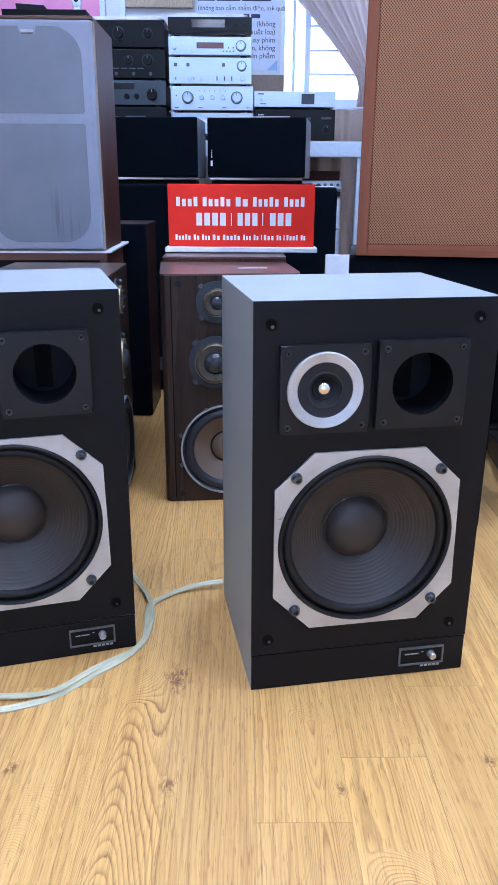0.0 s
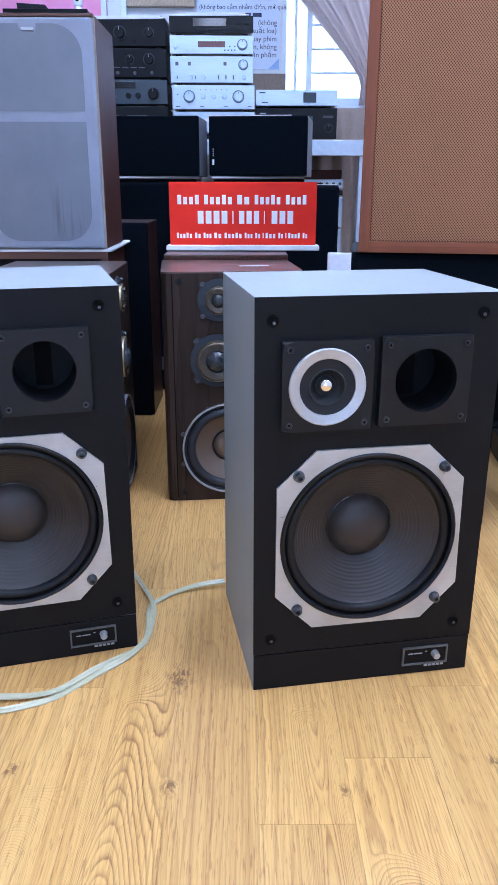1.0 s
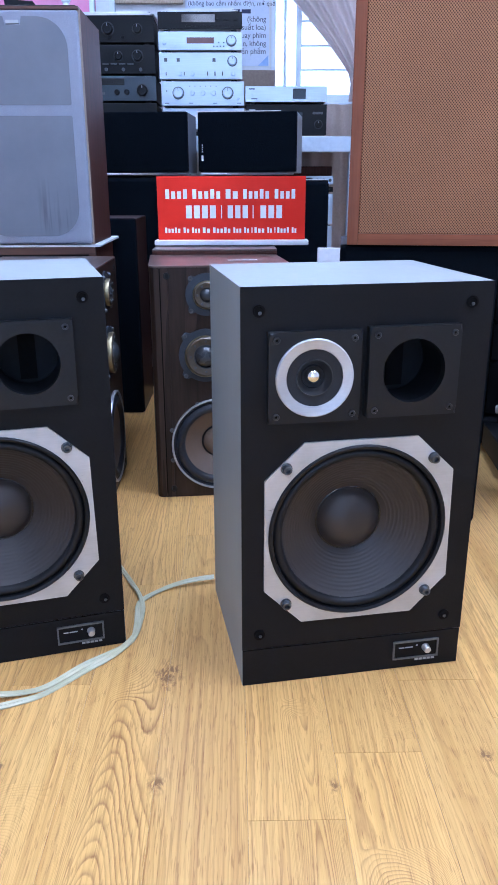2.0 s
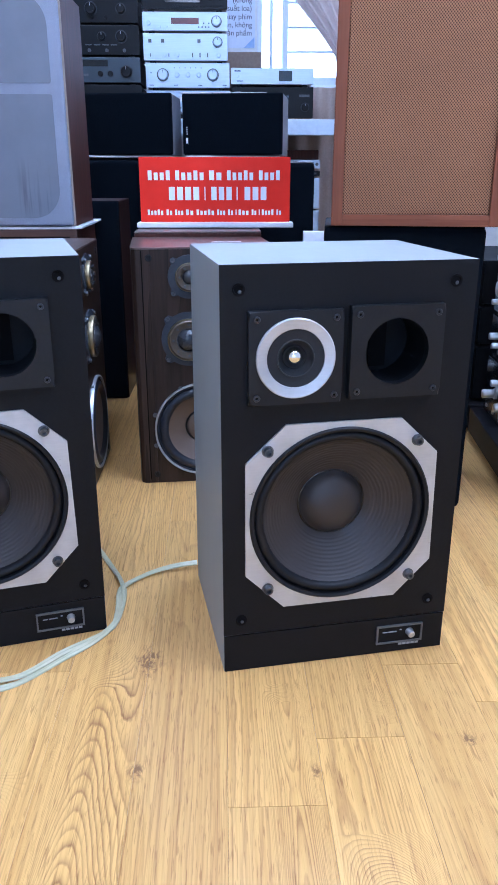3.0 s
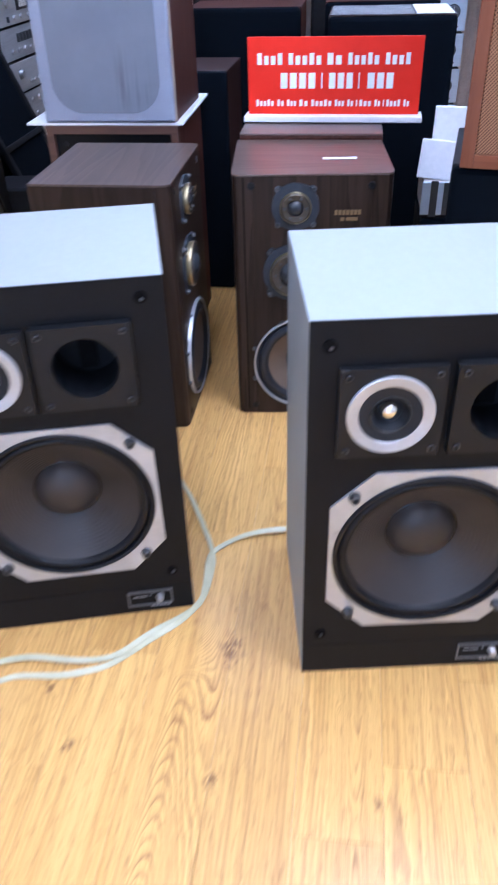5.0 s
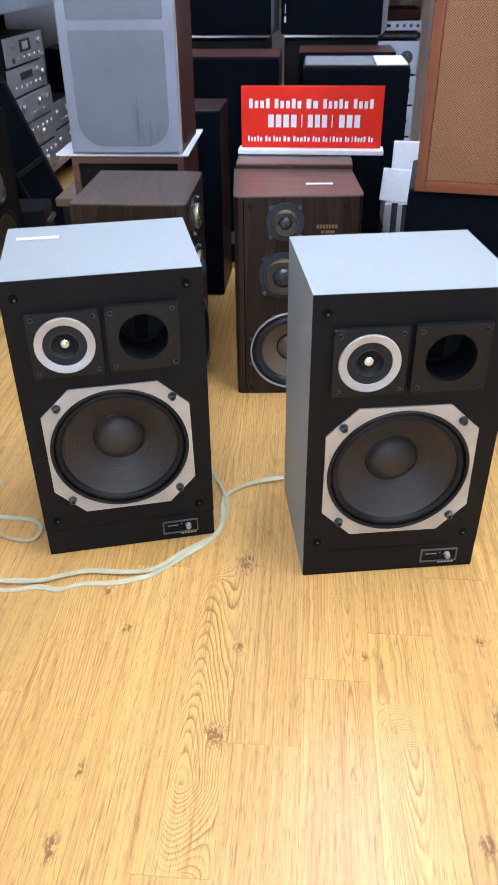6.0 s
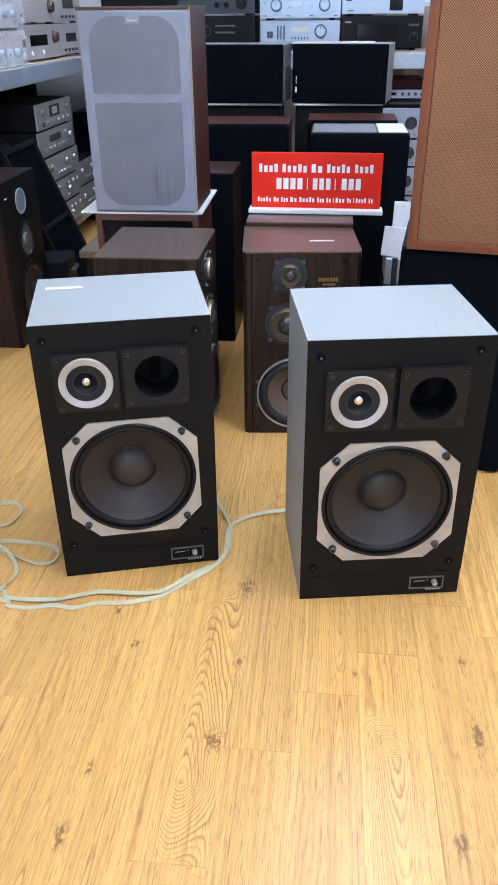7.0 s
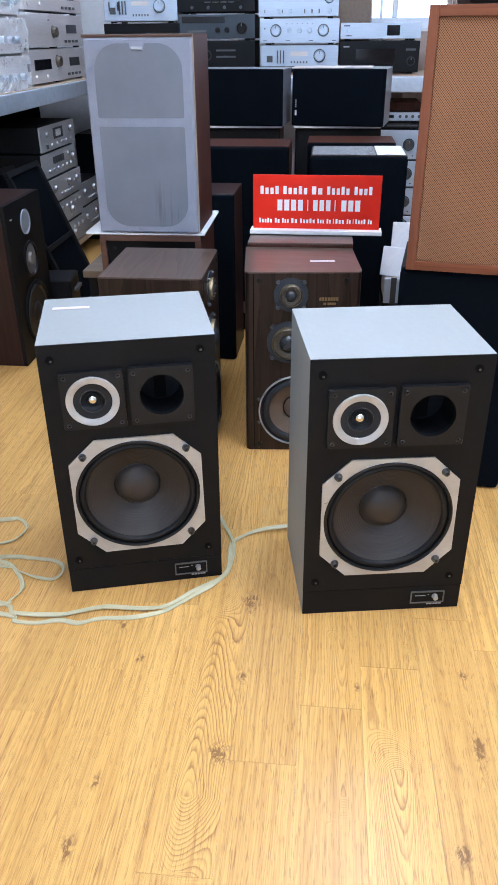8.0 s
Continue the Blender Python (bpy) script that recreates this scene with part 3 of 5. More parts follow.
def ceiling_light(tube):
    t = thing("ceiling_light", here(0, 0, TALL), "flat white ceiling light panel, unseen", "ceiling light", "ceiling lights")
    fr = bmesh.new()
    for x0, x1, y0, y1 in ((-0.6, 0.6, -0.16, -0.14), (-0.6, 0.6, 0.14, 0.16), (-0.6, -0.58, -0.14, 0.14), (0.58, 0.6, -0.14, 0.14)):
        box(x0, x1, y0, y1, -0.045, -0.002, bm=fr)
    part("frame", fr, WHITE_PLASTIC, t)
    part("diffuser", box(-0.58, 0.58, -0.14, 0.14, -0.04, -0.004), tube, t)
    return t


ceiling_light(BRIGHT_TUBE).matrix_world = here(1.05, 0.55, TALL, 90)
lamp = ceiling_light(TUBE)
lamp.matrix_world = here(-0.25, -1.3, TALL, 90)
copy_thing(lamp, here(-0.15, 0.7, TALL, 90))
# the rear left panel is unseen, added to brighten the units there
for u, v in ((0.4, 1.8), (-0.75, 3.35)):
    ceiling_light(COOL_TUBE).matrix_world = here(u, v, TALL, 90)

# window with its bars, pane and the bright day behind
win = thing("window_1", here(0, V1), "white metal window with horizontal bars, bright daylight outside", "window")
win["kind"] = "structure"
fr = bmesh.new()
for x0, x1, z0, z1 in ((W0, W0 + 0.025, WZ0, WZ1), (W1 - 0.05, W1, WZ0, WZ1), (W0 + 0.025, W1 - 0.05, WZ0, WZ0 + 0.05), (W0 + 0.025, W1 - 0.05, WZ1 - 0.05, WZ1), (0.345, 0.36, WZ0 + 0.05, WZ1 - 0.05), (0.415, 0.445, WZ0 + 0.05, WZ1 - 0.05)):
    box(x0, x1, 0.0, 0.07, z0, z1, 0.004, bm=fr)
part("window_frame", fr, FRAME_WHITE, win)
part("pane", box(W0 + 0.04, W1 - 0.04, 0.075, 0.08, WZ0 + 0.04, WZ1 - 0.04), PANE, win).visible_shadow = False
for i in range(7):
    part("bar", box(0.445, W1 - 0.05, 0.02, 0.035, 1.335 + 0.122 * i, 1.347 + 0.122 * i, 0.003), FRAME_WHITE, win)
part("window_sill", box(W0 - 0.03, W1 + 0.03, -0.09, -0.002, WZ0 - 0.03, WZ0, 0.006), FRAME_WHITE, win)
day = tagged(part("backdrop", box(W0 - 1.4, W1 + 1.4, V1 + 0.6, V1 + 0.62, 0.2, 3.6), DAY), "plain bright overcast sky outside the window", "sky", kind="structure")
day.matrix_world = ROOM
front_glow = tagged(part("backdrop", box(-2.6, 2.6, V0 - 0.62, V0 - 0.6, -0.4, 2.9), FRONT_DAY), "plain glowing backdrop added behind the camera for front light", "sky", kind="structure")
front_glow.matrix_world = ROOM
door = thing("window_2", here(0, V0 - 0.1), "unseen white framed glazed opening added for front light", "window")
door["kind"] = "structure"
fr = bmesh.new()
for x in (-1.28, -0.43, 0.43, 1.28):
    box(x - 0.03, x + 0.03, 0.02, 0.07, 0.1, 2.1, 0.003, bm=fr)
part("window_frame", fr, FRAME_WHITE, door)


# ---- the pair of black and grey speakers ----
def monitor_speaker(m, label):
    t = thing("loudspeaker", m, label, "loudspeaker", "pair of grey speakers")
    w, h, d = 0.175, 0.604, 0.296
    sh = bmesh.new()
    for b in ((-w, w, 0.0032, d, h - 0.016, h), (-w, w, 0.0032, d, 0.0, 0.016), (-w, -w + 0.016, 0.0032, d, 0.016, h - 0.016), (w - 0.016, w, 0.0032, d, 0.016, h - 0.016), (-w + 0.016, w - 0.016, d - 0.014, d, 0.016, h - 0.016)):
        box(*b, bm=sh)
    bmesh.ops.remove_doubles(sh, verts=sh.verts, dist=1e-5)
    part("cabinet", sh, GREY, t, "silver-grey vinyl cabinet")
    baf = bmesh.new()
    holed(rect(-w, w, 0.0635, 0.405), -0.003, 0.248, 0.137, 0.0, 0.003, 64, baf)
    holed(rect(-w, -0.003, 0.405, h), -0.077, 0.4835, 0.045, 0.0, 0.003, 40, baf)
    holed(rect(-0.003, w, 0.405, h), 0.062, 0.4875, 0.047, 0.0, 0.003, 40, baf)
    part("baffle", baf, BLACK_BAFFLE, t, "black vinyl front panel")
    part("plinth", box(-w + 0.0005, w - 0.0005, 0.0006, 0.003, 0.0, 0.0615, 0.0006), BLACK_BAFFLE, t)
    # woofer
    o = [(-0.143, 0.163), (-0.086, 0.106), (0.086, 0.106), (0.140, 0.163), (0.137, 0.336), (0.080, 0.390), (-0.086, 0.390), (-0.143, 0.336)]
    woofer = part("woofer_frame", holed(o, -0.003, 0.248, 0.1335, -0.004, 0.004, 72), ALU, t, "scuffed brushed aluminium octagonal frame")
    part("gasket", lathe([(0.1335, 0.003), (0.1345, -0.005), (0.132, -0.0075), (0.128, -0.006), (0.1265, 0.002)], -0.003, 0.248, 72), RUBBER, woofer, smooth=40)
    prof = [(0.1265, 0.002), (0.124, -0.003), (0.119, -0.0045), (0.1145, -0.002), (0.1125, 0.004)]
    part("surround", lathe(prof, -0.003, 0.248, 72), RUBBER, woofer, smooth=60)
    prof = [(0.1125, 0.004)]
    for i in range(1, 97):
        r = 0.1125 - (0.1125 - 0.044) * i / 96
        y = 0.004 + 0.046 * (1 - (r - 0.044) / 0.0685) ** 0.9
        ripple = 0.00022 * math.sin(2 * math.pi * i / 7.0) if 5 < i < 76 else 0
        prof.append((r, y + ripple))
    part("cone", lathe(prof, -0.003, 0.248, 80), CONE, woofer, "dark ribbed paper cone", smooth=60)
    part("dust_cap", lathe([(0.0505, 0.0475), (0.0500, 0.0445), (0.0485, 0.0435), (0.0480, 0.0425), (0.045, 0.0375), (0.037, 0.0305), (0.026, 0.0255), (0.013, 0.023), (0, 0.0222)], -0.003, 0.248, 48), CONE, woofer, smooth=60)
    part("glue_ring", lathe([(0.0528, 0.0462), (0.0518, 0.0448), (0.0505, 0.0444), (0.0495, 0.0452)], -0.003, 0.248, 56), GLUE, woofer, smooth=60)
    first = None
    for x, z in ((-0.112, 0.354), (0.105, 0.356), (-0.110, 0.140), (0.107, 0.141)):
        at = Matrix.Translation(Vector((x, -0.004, z)) * K)
        if first is None:
            first = part("bolt", bolt(0.0068, 0.010), BOLT, woofer, smooth=40)
            first.matrix_basis = at
        else:
            again(first, "bolt", at, woofer)
    # tweeter on its square plate
    tw = part("tweeter_plate", holed(rect(-0.136, -0.009, 0.418, 0.543), -0.0735, 0.4805, 0.036, -0.010, -0.0005, 40, None, 0.0028), PLATE, t)
    part("trim_ring", lathe([(0.0535, -0.010), (0.0535, -0.0135), (0.052, -0.0145), (0.0395, -0.0125), (0.038, -0.010)], -0.0735, 0.4805, 56), ALU, tw, "bright brushed ring", smooth=30)
    part("horn", lathe([(0.0388, -0.0118), (0.036, -0.0112), (0.0245, -0.0106), (0.0235, -0.0092), (0.0222, -0.006), (0.0195, -0.0025), (0.0165, -0.0005), (0.0150, -0.0022), (0.0135, -0.0005), (0, 0.0025)], -0.0735, 0.4805, 48), HORN, tw, smooth=40)
    part("horn_rim", lathe([(0.0256, -0.0106), (0.0252, -0.0120), (0.0243, -0.0121), (0.0238, -0.0106)], -0.0735, 0.4805, 44), DARK_BOLT, tw, smooth=40)
    part("phase_plug", lathe([(0, -0.0112), (0.0045, -0.0104), (0.0082, -0.0082), (0.0108, -0.0045), (0.0118, -0.0005), (0.0118, 0.003)], -0.0735, 0.4812, 28), CHROME, tw, "polished metal bullet", smooth=60)
    tw.matrix_basis = Matrix.Translation(Vector((-0.0035, 0, 0.003)) * K)
    # bass port on its square plate
    pp = part("port_plate", holed(rect(0.003, 0.133, 0.420, 0.545), 0.068, 0.4835, 0.0445, -0.014, -0.0005, 48, None, 0.003), PLATE, t)
    part("port_tube", lathe([(0.0445, -0.014), (0.0452, -0.010), (0.0452, 0.064), (0, 0.064)], 0.068, 0.4835, 48), PORT, pp, smooth=40)
    part("port_slot", box(0.055, 0.080, 0.060, 0.0635, 0.4455, 0.5215), HOLLOW, pp)
    pp.matrix_basis = Matrix.Translation(Vector((-0.006, 0, 0.004)) * K)
    small = None
    for x0, x1, z0, z1, y, owner in ((-0.1255, -0.0195, 0.4285, 0.5325, -0.010, tw), (0.0135, 0.1225, 0.4305, 0.5345, -0.014, pp)):
        for x in (x0, x1):
            for z in (z0, z1):
                at = Matrix.Translation(Vector((x, y, z)) * K)
                if small is None:
                    small = part("screw", lathe([(0.0021, -0.0004), (0.0021, -0.0021), (0.0030, -0.0023), (0.0040, -0.0021), (0.0046, -0.0012), (0.0046, 0)], seg=16), SCREW, owner, smooth=40)
                    small.matrix_basis = at
                    hex_hole = part("hex_socket", lathe([(0, -0.0005), (0.0022, -0.0005)], seg=6), HOLLOW, small)
                else:
                    o = again(small, "screw", at, owner)
                    again(hex_hole, "hex_socket", Matrix(), o)
    # grille sockets, level control and maker's mark
    for x, z in ((-0.151, 0.573), (0.144, 0.577), (-0.149, 0.0885), (0.1445, 0.0905)):
        s = part("grille_socket", lathe([(0.0085, 0.0), (0.0085, -0.0016), (0.0062, -0.0016), (0.0058, -0.0004), (0, -0.0004)], x, z, 24), HOLLOW, t, smooth=40)
        part("socket_pin", lathe([(0, -0.0022), (0.0022, -0.0018), (0.0026, -0.0005)], x + 0.0015, z - 0.003, 10), BOLT, s, smooth=50)
    pan = part("level_control", box(0.0675, 0.1375, -0.0006, 0.0009, 0.0195, 0.0465), PANEL, t)
    fr = bmesh.new()
    for b in ((0.065, 0.140, 0.0465, 0.049), (0.065, 0.140, 0.017, 0.0195), (0.065, 0.0675, 0.0195, 0.0465), (0.1375, 0.140, 0.0195, 0.0465)):
        box(b[0], b[1], -0.0028, 0.0009, b[2], b[3], bm=fr)
    part("control_frame", fr, LIGHT_STEEL, pan)
    part("control_knob", lathe([(0, -0.0115), (0.0046, -0.0113), (0.0056, -0.010), (0.006, -0.002), (0.0066, -0.0006)], 0.119, 0.0345, 18), SATIN_KNOB, pan, "small chrome knob", smooth=40)
    bars = bmesh.new()
    for x0, x1, z in ((0.075, 0.083, 0.036), (0.0845, 0.098, 0.036), (0.103, 0.106, 0.0385)):
        box(x0, x1, -0.0011, -0.0006, z, z + 0.0018, bm=bars)
    part("scale_print", bars, DIM_INK, pan)
    bars = bmesh.new()
    for i in range(5):
        x = 0.103 + i * 0.0068
        box(x, x + 0.0054, 0.0002, 0.0009, 0.0108, 0.0142, bm=bars)
    part("name_plate", bars, DIM_INK, t, "small dull silver maker's mark")
    return t


right = monitor_speaker(pose(0.3985 * K, 1.008 * K, 0.001, 0, 0, 0.3), "black-fronted silver-grey three-way loudspeaker, bare cones, on the oak floor")
left = copy_thing(right, pose(-0.123 * K, 1.137 * K, 0.001, 0, 0, 6.3))
left["label"] = "silver-grey loudspeaker with black front, paper tape on its top"
tape = tagged(part("paper_tape", box(-0.04, 0.04, -0.008, 0.008, 0, 0.0006), TAPE), "torn strip of pale masking tape on the speaker top", "tape")
tape.matrix_world = left.matrix_basis @ pose(-0.114 * K, 0.222 * K, 0.6045 * K, 0, 0, -2)


# ---- flat cream cable ----
def ribbon(points, width=0.011, thick=0.003, lift=0.002, edge=0.0):
    """A flat cable through plan points, smoothed, lying on the floor; edge turns it partly on its side."""
    pts = [Vector(p) for p in points]
    path = []
    for i in range(len(pts) - 1):
        p0, p1, p2, p3 = pts[max(i - 1, 0)], pts[i], pts[i + 1], pts[min(i + 2, len(pts) - 1)]
        for k in range(8):
            s = k / 8
            path.append(0.5 * ((2 * p1) + (p2 - p0) * s + (2 * p0 - 5 * p1 + 4 * p2 - p3) * s * s + (3 * p1 - p0 - 3 * p2 + p3) * s ** 3))
    path.append(pts[-1])
    bm, rows = bmesh.new(), []
    for i, p in enumerate(path):
        d = (path[min(i + 1, len(path) - 1)] - path[max(i - 1, 0)]).normalized()
        tilt = edge * (0.5 + 0.5 * math.sin(i * 0.21))
        side = Vector((-d.y, d.x, 0)).normalized()
        a = side * math.cos(tilt) + Vector((0, 0, 1)) * math.sin(tilt)
        n = d.cross(a).normalized()
        base = p + Vector((0, 0, lift + width / 2 * abs(math.sin(tilt))))
        ring = []
        for s, q in ((-0.5, -0.3), (-0.42, 0.5), (-0.06, 0.5), (0, 0.2), (0.06, 0.5), (0.42, 0.5), (0.5, -0.3), (0, -0.5)):
            ring.append(bm.verts.new(base + a * (s * width) + n * (q * thick)))
        rows.append(ring)
    for a, b in zip(rows, rows[1:]):
        for i in range(8):
            j = (i + 1) % 8
            bm.faces.new([a[i], a[j], b[j], b[i]])
    bm.faces.new(rows[0][::-1])
    bm.faces.new(rows[-1])
    return bm


cable = new("speaker_cable")
tagged(cable, "flat cream twin speaker cable looped across the floor", "cable")
part("cable_run", ribbon([(-0.66, 1.1740000000000002, 0.0), (-0.53, 1.114, 0.0), (-0.439, 1.084, 0.0), (-0.42, 1.058, 0.0), (-0.384, 1.042, 0.004), (-0.338, 1.036, 0.004), (-0.302, 1.037, 0.004), (-0.271, 1.045, 0.004), (-0.213, 1.054, 0.004), (-0.148, 1.045, 0.004), (-0.101, 1.045, 0.004), (-0.065, 1.056, 0.004), (-0.018, 1.093, 0.004), (0.03, 1.13, 0.0), (0.06, 1.16, 0.0), (0.07, 1.202, 0.0), (0.075, 1.26, 0.0), (0.087, 1.29, 0.0), (0.13, 1.319, 0.003), (0.173, 1.329, 0.006), (0.223, 1.33, 0.009)], 0.0105, edge=0.5), CABLE, cable, smooth=50)
part("cable_run", ribbon([(-0.64, 1.096, 0.0), (-0.43, 1.046, 0.0), (-0.407, 1.025, 0.0), (-0.356, 1.018, 0.0), (-0.312, 1.021, 0.0), (-0.274, 1.009, 0.0), (-0.256, 1.012, 0.0), (-0.223, 1.022, 0.0), (-0.154, 1.018, 0.0), (-0.109, 1.026, 0.0), (-0.073, 1.042, 0.0), (-0.019, 1.084, 0.0), (0.029, 1.12, 0.0), (0.062, 1.164, 0.0), (0.076, 1.215, 0.0), (0.083, 1.267, 0.0), (0.078, 1.302, 0.003), (0.069, 1.34, 0.002), (0.055, 1.392, 0.0), (0.036, 1.45, 0.0), (0.012, 1.51, 0.0)], 0.0105, edge=0.6), CABLE, cable, smooth=50)
part("cable_loop", ribbon([(-0.66, 1.2530000000000001, 0), (-0.478, 1.258, 0), (-0.416, 1.252, 0), (-0.364, 1.242, 0), (-0.336, 1.218, 0), (-0.329, 1.191, 0), (-0.345, 1.169, 0), (-0.381, 1.174, 0), (-0.42, 1.191, 0), (-0.448, 1.21, 0), (-0.471, 1.224, 0), (-0.6, 1.244, 0)], 0.0105, edge=0.9), CABLE, cable, smooth=50)
part("cable_loop", ribbon([(-0.56, 1.266, 0.003), (-0.472, 1.231, 0.002), (-0.44, 1.199, 0.002), (-0.418, 1.156, 0.002), (-0.414, 1.119, 0.002), (-0.432, 1.091, 0.002), (-0.439, 1.084, 0.002), (-0.54, 1.064, 0.001)], 0.0105, edge=0.9), CABLE, cable, smooth=50)
part("cable_loop", ribbon([(-0.68, 1.413, 0), (-0.516, 1.423, 0), (-0.485, 1.429, 0), (-0.46, 1.406, 0), (-0.452, 1.373, 0), (-0.462, 1.346, 0), (-0.493, 1.324, 0), (-0.64, 1.294, 0)], 0.0105, edge=0.9), CABLE, cable, smooth=50)


# ---- walnut three-way speakers ----
def driver_plate(r, lug, n=4):
    """A round casting with screw lugs."""
    out = []
    for i in range(64):
        a = 2 * math.pi * i / 64
        out.append((lug if abs(math.cos(n / 2 * (a - math.pi / 4))) > 0.93 else r, a))
    return [(q * math.cos(a), q * math.sin(a)) for q, a in out]


def shifted(outline, x, z):
    return [(a + x, b + z) for a, b in outline]


def walnut_speaker(m, label):
    t = thing("loudspeaker", m, label, "loudspeaker", "pair of walnut speakers")
    w, h, d, ch = 0.162, 0.556, 0.285, 0.022
    out = [(-w + ch * 0.5, 0), (w - ch * 0.5, 0), (w - ch * 0.12, ch * 0.3), (w, ch), (w, d), (-w, d), (-w, ch), (-w + ch * 0.12, ch * 0.3)]
    part("cabinet", column([(x, max(y, 0.03)) for x, y in out[3:7]], 0.0, h - 0.004, 0.0015), WALNUT, t)
    for a in (-1, 1):
        post = [(a * 0.12, 0.0), (a * (w - ch * 0.5), 0.0), (a * (w - ch * 0.12), ch * 0.3), (a * w, ch), (a * w, 0.0298), (a * 0.12, 0.0298)]
        part("front_edge", column(post if a > 0 else post[::-1], 0.0, h - 0.004, 0.001), WALNUT, t)
    front = holed(rect(-0.12, 0.12, 0.0, 0.26), -0.010, 0.134, 0.107, 0.0, 0.0298, 56)
    box(-0.12, 0.12, 0.0, 0.0298, 0.26, h - 0.004, bm=front)
    part("front_panel", front, WALNUT, t)
    # top in the paler walnut that carries the light from above
    part("top_panel", column(out, h - 0.004, h, 0.0012), WALNUT_LIT_TOP, t, "walnut top panel, coloured paler for the light on it")
    part("side_groove", box(-0.139, -0.1365, -0.0006, 0.001, 0.01, h - 0.006), HOLLOW, t)
    tw = part("tweeter_plate", prism(shifted(driver_plate(0.048, 0.055), -0.033, 0.492), -0.004, 0.001), BLUE_GREY, t)
    part("tweeter_ring", lathe([(0.031, -0.004), (0.031, -0.012), (0.027, -0.0155), (0.0165, -0.0135), (0.0155, -0.0045)], -0.033, 0.492, 40), BRASS, tw, smooth=40)
    part("tweeter_dome", lathe([(0.0155, -0.0095), (0.012, -0.0145), (0.006, -0.0172), (0, -0.018)], -0.033, 0.492, 28), DOME, tw, "small dark dome", smooth=60)
    mi = part("midrange_plate", prism(shifted(driver_plate(0.062, 0.071), -0.038, 0.352), -0.004, 0.001), BLUE_GREY, t)
    part("midrange_ring", lathe([(0.047, -0.004), (0.047, -0.013), (0.042, -0.0175), (0.028, -0.015), (0.027, -0.0045)], -0.038, 0.352, 44), BRASS, mi, smooth=40)
    part("midrange_dome", lathe([(0.027, -0.0105), (0.022, -0.019), (0.012, -0.0245), (0, -0.0262)], -0.038, 0.352, 32), DOME, mi, "dark grey dome", smooth=60)
    part("bright_edge", lathe([(0.0475, -0.004), (0.0488, -0.0125), (0.0472, -0.0152), (0.046, -0.0138)], -0.038, 0.352, 44), GILT, mi, "bright gilt edge", smooth=40)
    part("dome_ring", lathe([(0.0285, -0.0145), (0.028, -0.0168), (0.0262, -0.0168), (0.0258, -0.006)], -0.038, 0.352, 40), DARK_BOLT, mi, smooth=40)
    part("bright_edge", lathe([(0.0312, -0.004), (0.0322, -0.0115), (0.031, -0.0135), (0.030, -0.0125)], -0.033, 0.492, 40), GILT, tw, smooth=40)
    dot = None
    for cx, cz, rr, k, o in ((-0.033, 0.492, 0.022, 6, tw), (-0.038, 0.352, 0.0355, 8, mi)):
        for i in range(k):
            a = 2 * math.pi * i / k
            at = Matrix.Translation(Vector((cx + rr * math.cos(a), 0, cz + rr * math.sin(a))) * K)
            if dot is None:
                dot = part("ring_screw", lathe([(0.0028, -0.0085), (0.0028, -0.0178), (0, -0.0182)], seg=8), BOLT, o)
                dot.matrix_basis = at
            else:
                again(dot, "ring_screw", at, o)
    wo = part("woofer_rim", lathe([(0.1140, 0.001), (0.1140, -0.006), (0.1128, -0.0078), (0.1105, -0.0075), (0.1090, 0.0)], -0.010, 0.134, 64), ALU, t, "silver metal rim", smooth=40)
    part("surround", lathe([(0.1095, -0.002), (0.1065, -0.0045), (0.1035, -0.002), (0.1025, -0.001), (0.099, -0.0075), (0.092, -0.010), (0.085, -0.0075), (0.0815, 0.0005)], -0.010, 0.134, 64), DEEP_RUBBER, wo, smooth=50)
    part("cone", lathe([(0.0815, 0.0005), (0.06, 0.013), (0.038, 0.026), (0.0365, 0.024), (0.032, 0.018), (0.02, 0.013), (0, 0.011)], -0.010, 0.134, 56), TAN_CONE, wo, "tan woven cone", smooth=40)
    part("cone_ring", lathe([(0.041, 0.0243), (0.040, 0.0225), (0.037, 0.0225), (0.036, 0.0245)], -0.010, 0.134, 48), RUBBER, wo, smooth=50)
    first = None
    for x, z, o, y in [(-0.010 + 0.119 * math.cos(radians(a)), 0.134 + 0.111 * math.sin(radians(a)), wo, 0) for a in (20, 65, 115, 160, 200, 340)] + \
            [(-0.033 + 0.0515 * math.cos(radians(a)), 0.492 + 0.0515 * math.sin(radians(a)), tw, -0.004) for a in (45, 135, 225, 315)] + [(-0.038 + 0.0665 * math.cos(radians(a)), 0.352 + 0.0665 * math.sin(radians(a)), mi, -0.004) for a in (45, 135, 225, 315)]:
        at = Matrix.Translation(Vector((x, y, z)) * K)
        if first is None:
            first = part("screw", bolt(0.0045, 0.005), BOLT, o, smooth=40)
            first.matrix_basis = at
        else:
            again(first, "screw", at, o)
    for x, z in ((-0.122, 0.534), (0.118, 0.532), (-0.122, 0.022), (0.118, 0.022)):
        part("grille_socket", lathe([(0.0078, 0.0005), (0.0078, -0.0014), (0.0055, -0.0014), (0.005, -0.0003), (0, -0.0003)], x, z, 20), RUBBER, t, smooth=40)
    bars = bmesh.new()
    for i in range(7):
        box(0.046 + i * 0.0078, 0.0522 + i * 0.0078, -0.0006, 0.001, 0.474, 0.484, bm=bars)
    for x0, x1 in ((0.058, 0.066), (0.069, 0.093)):
        box(x0, x1, -0.0006, 0.001, 0.462, 0.469, bm=bars)
    part("name_plate", bars, GOLD_INK, t, "faded gold maker's mark")
    return t


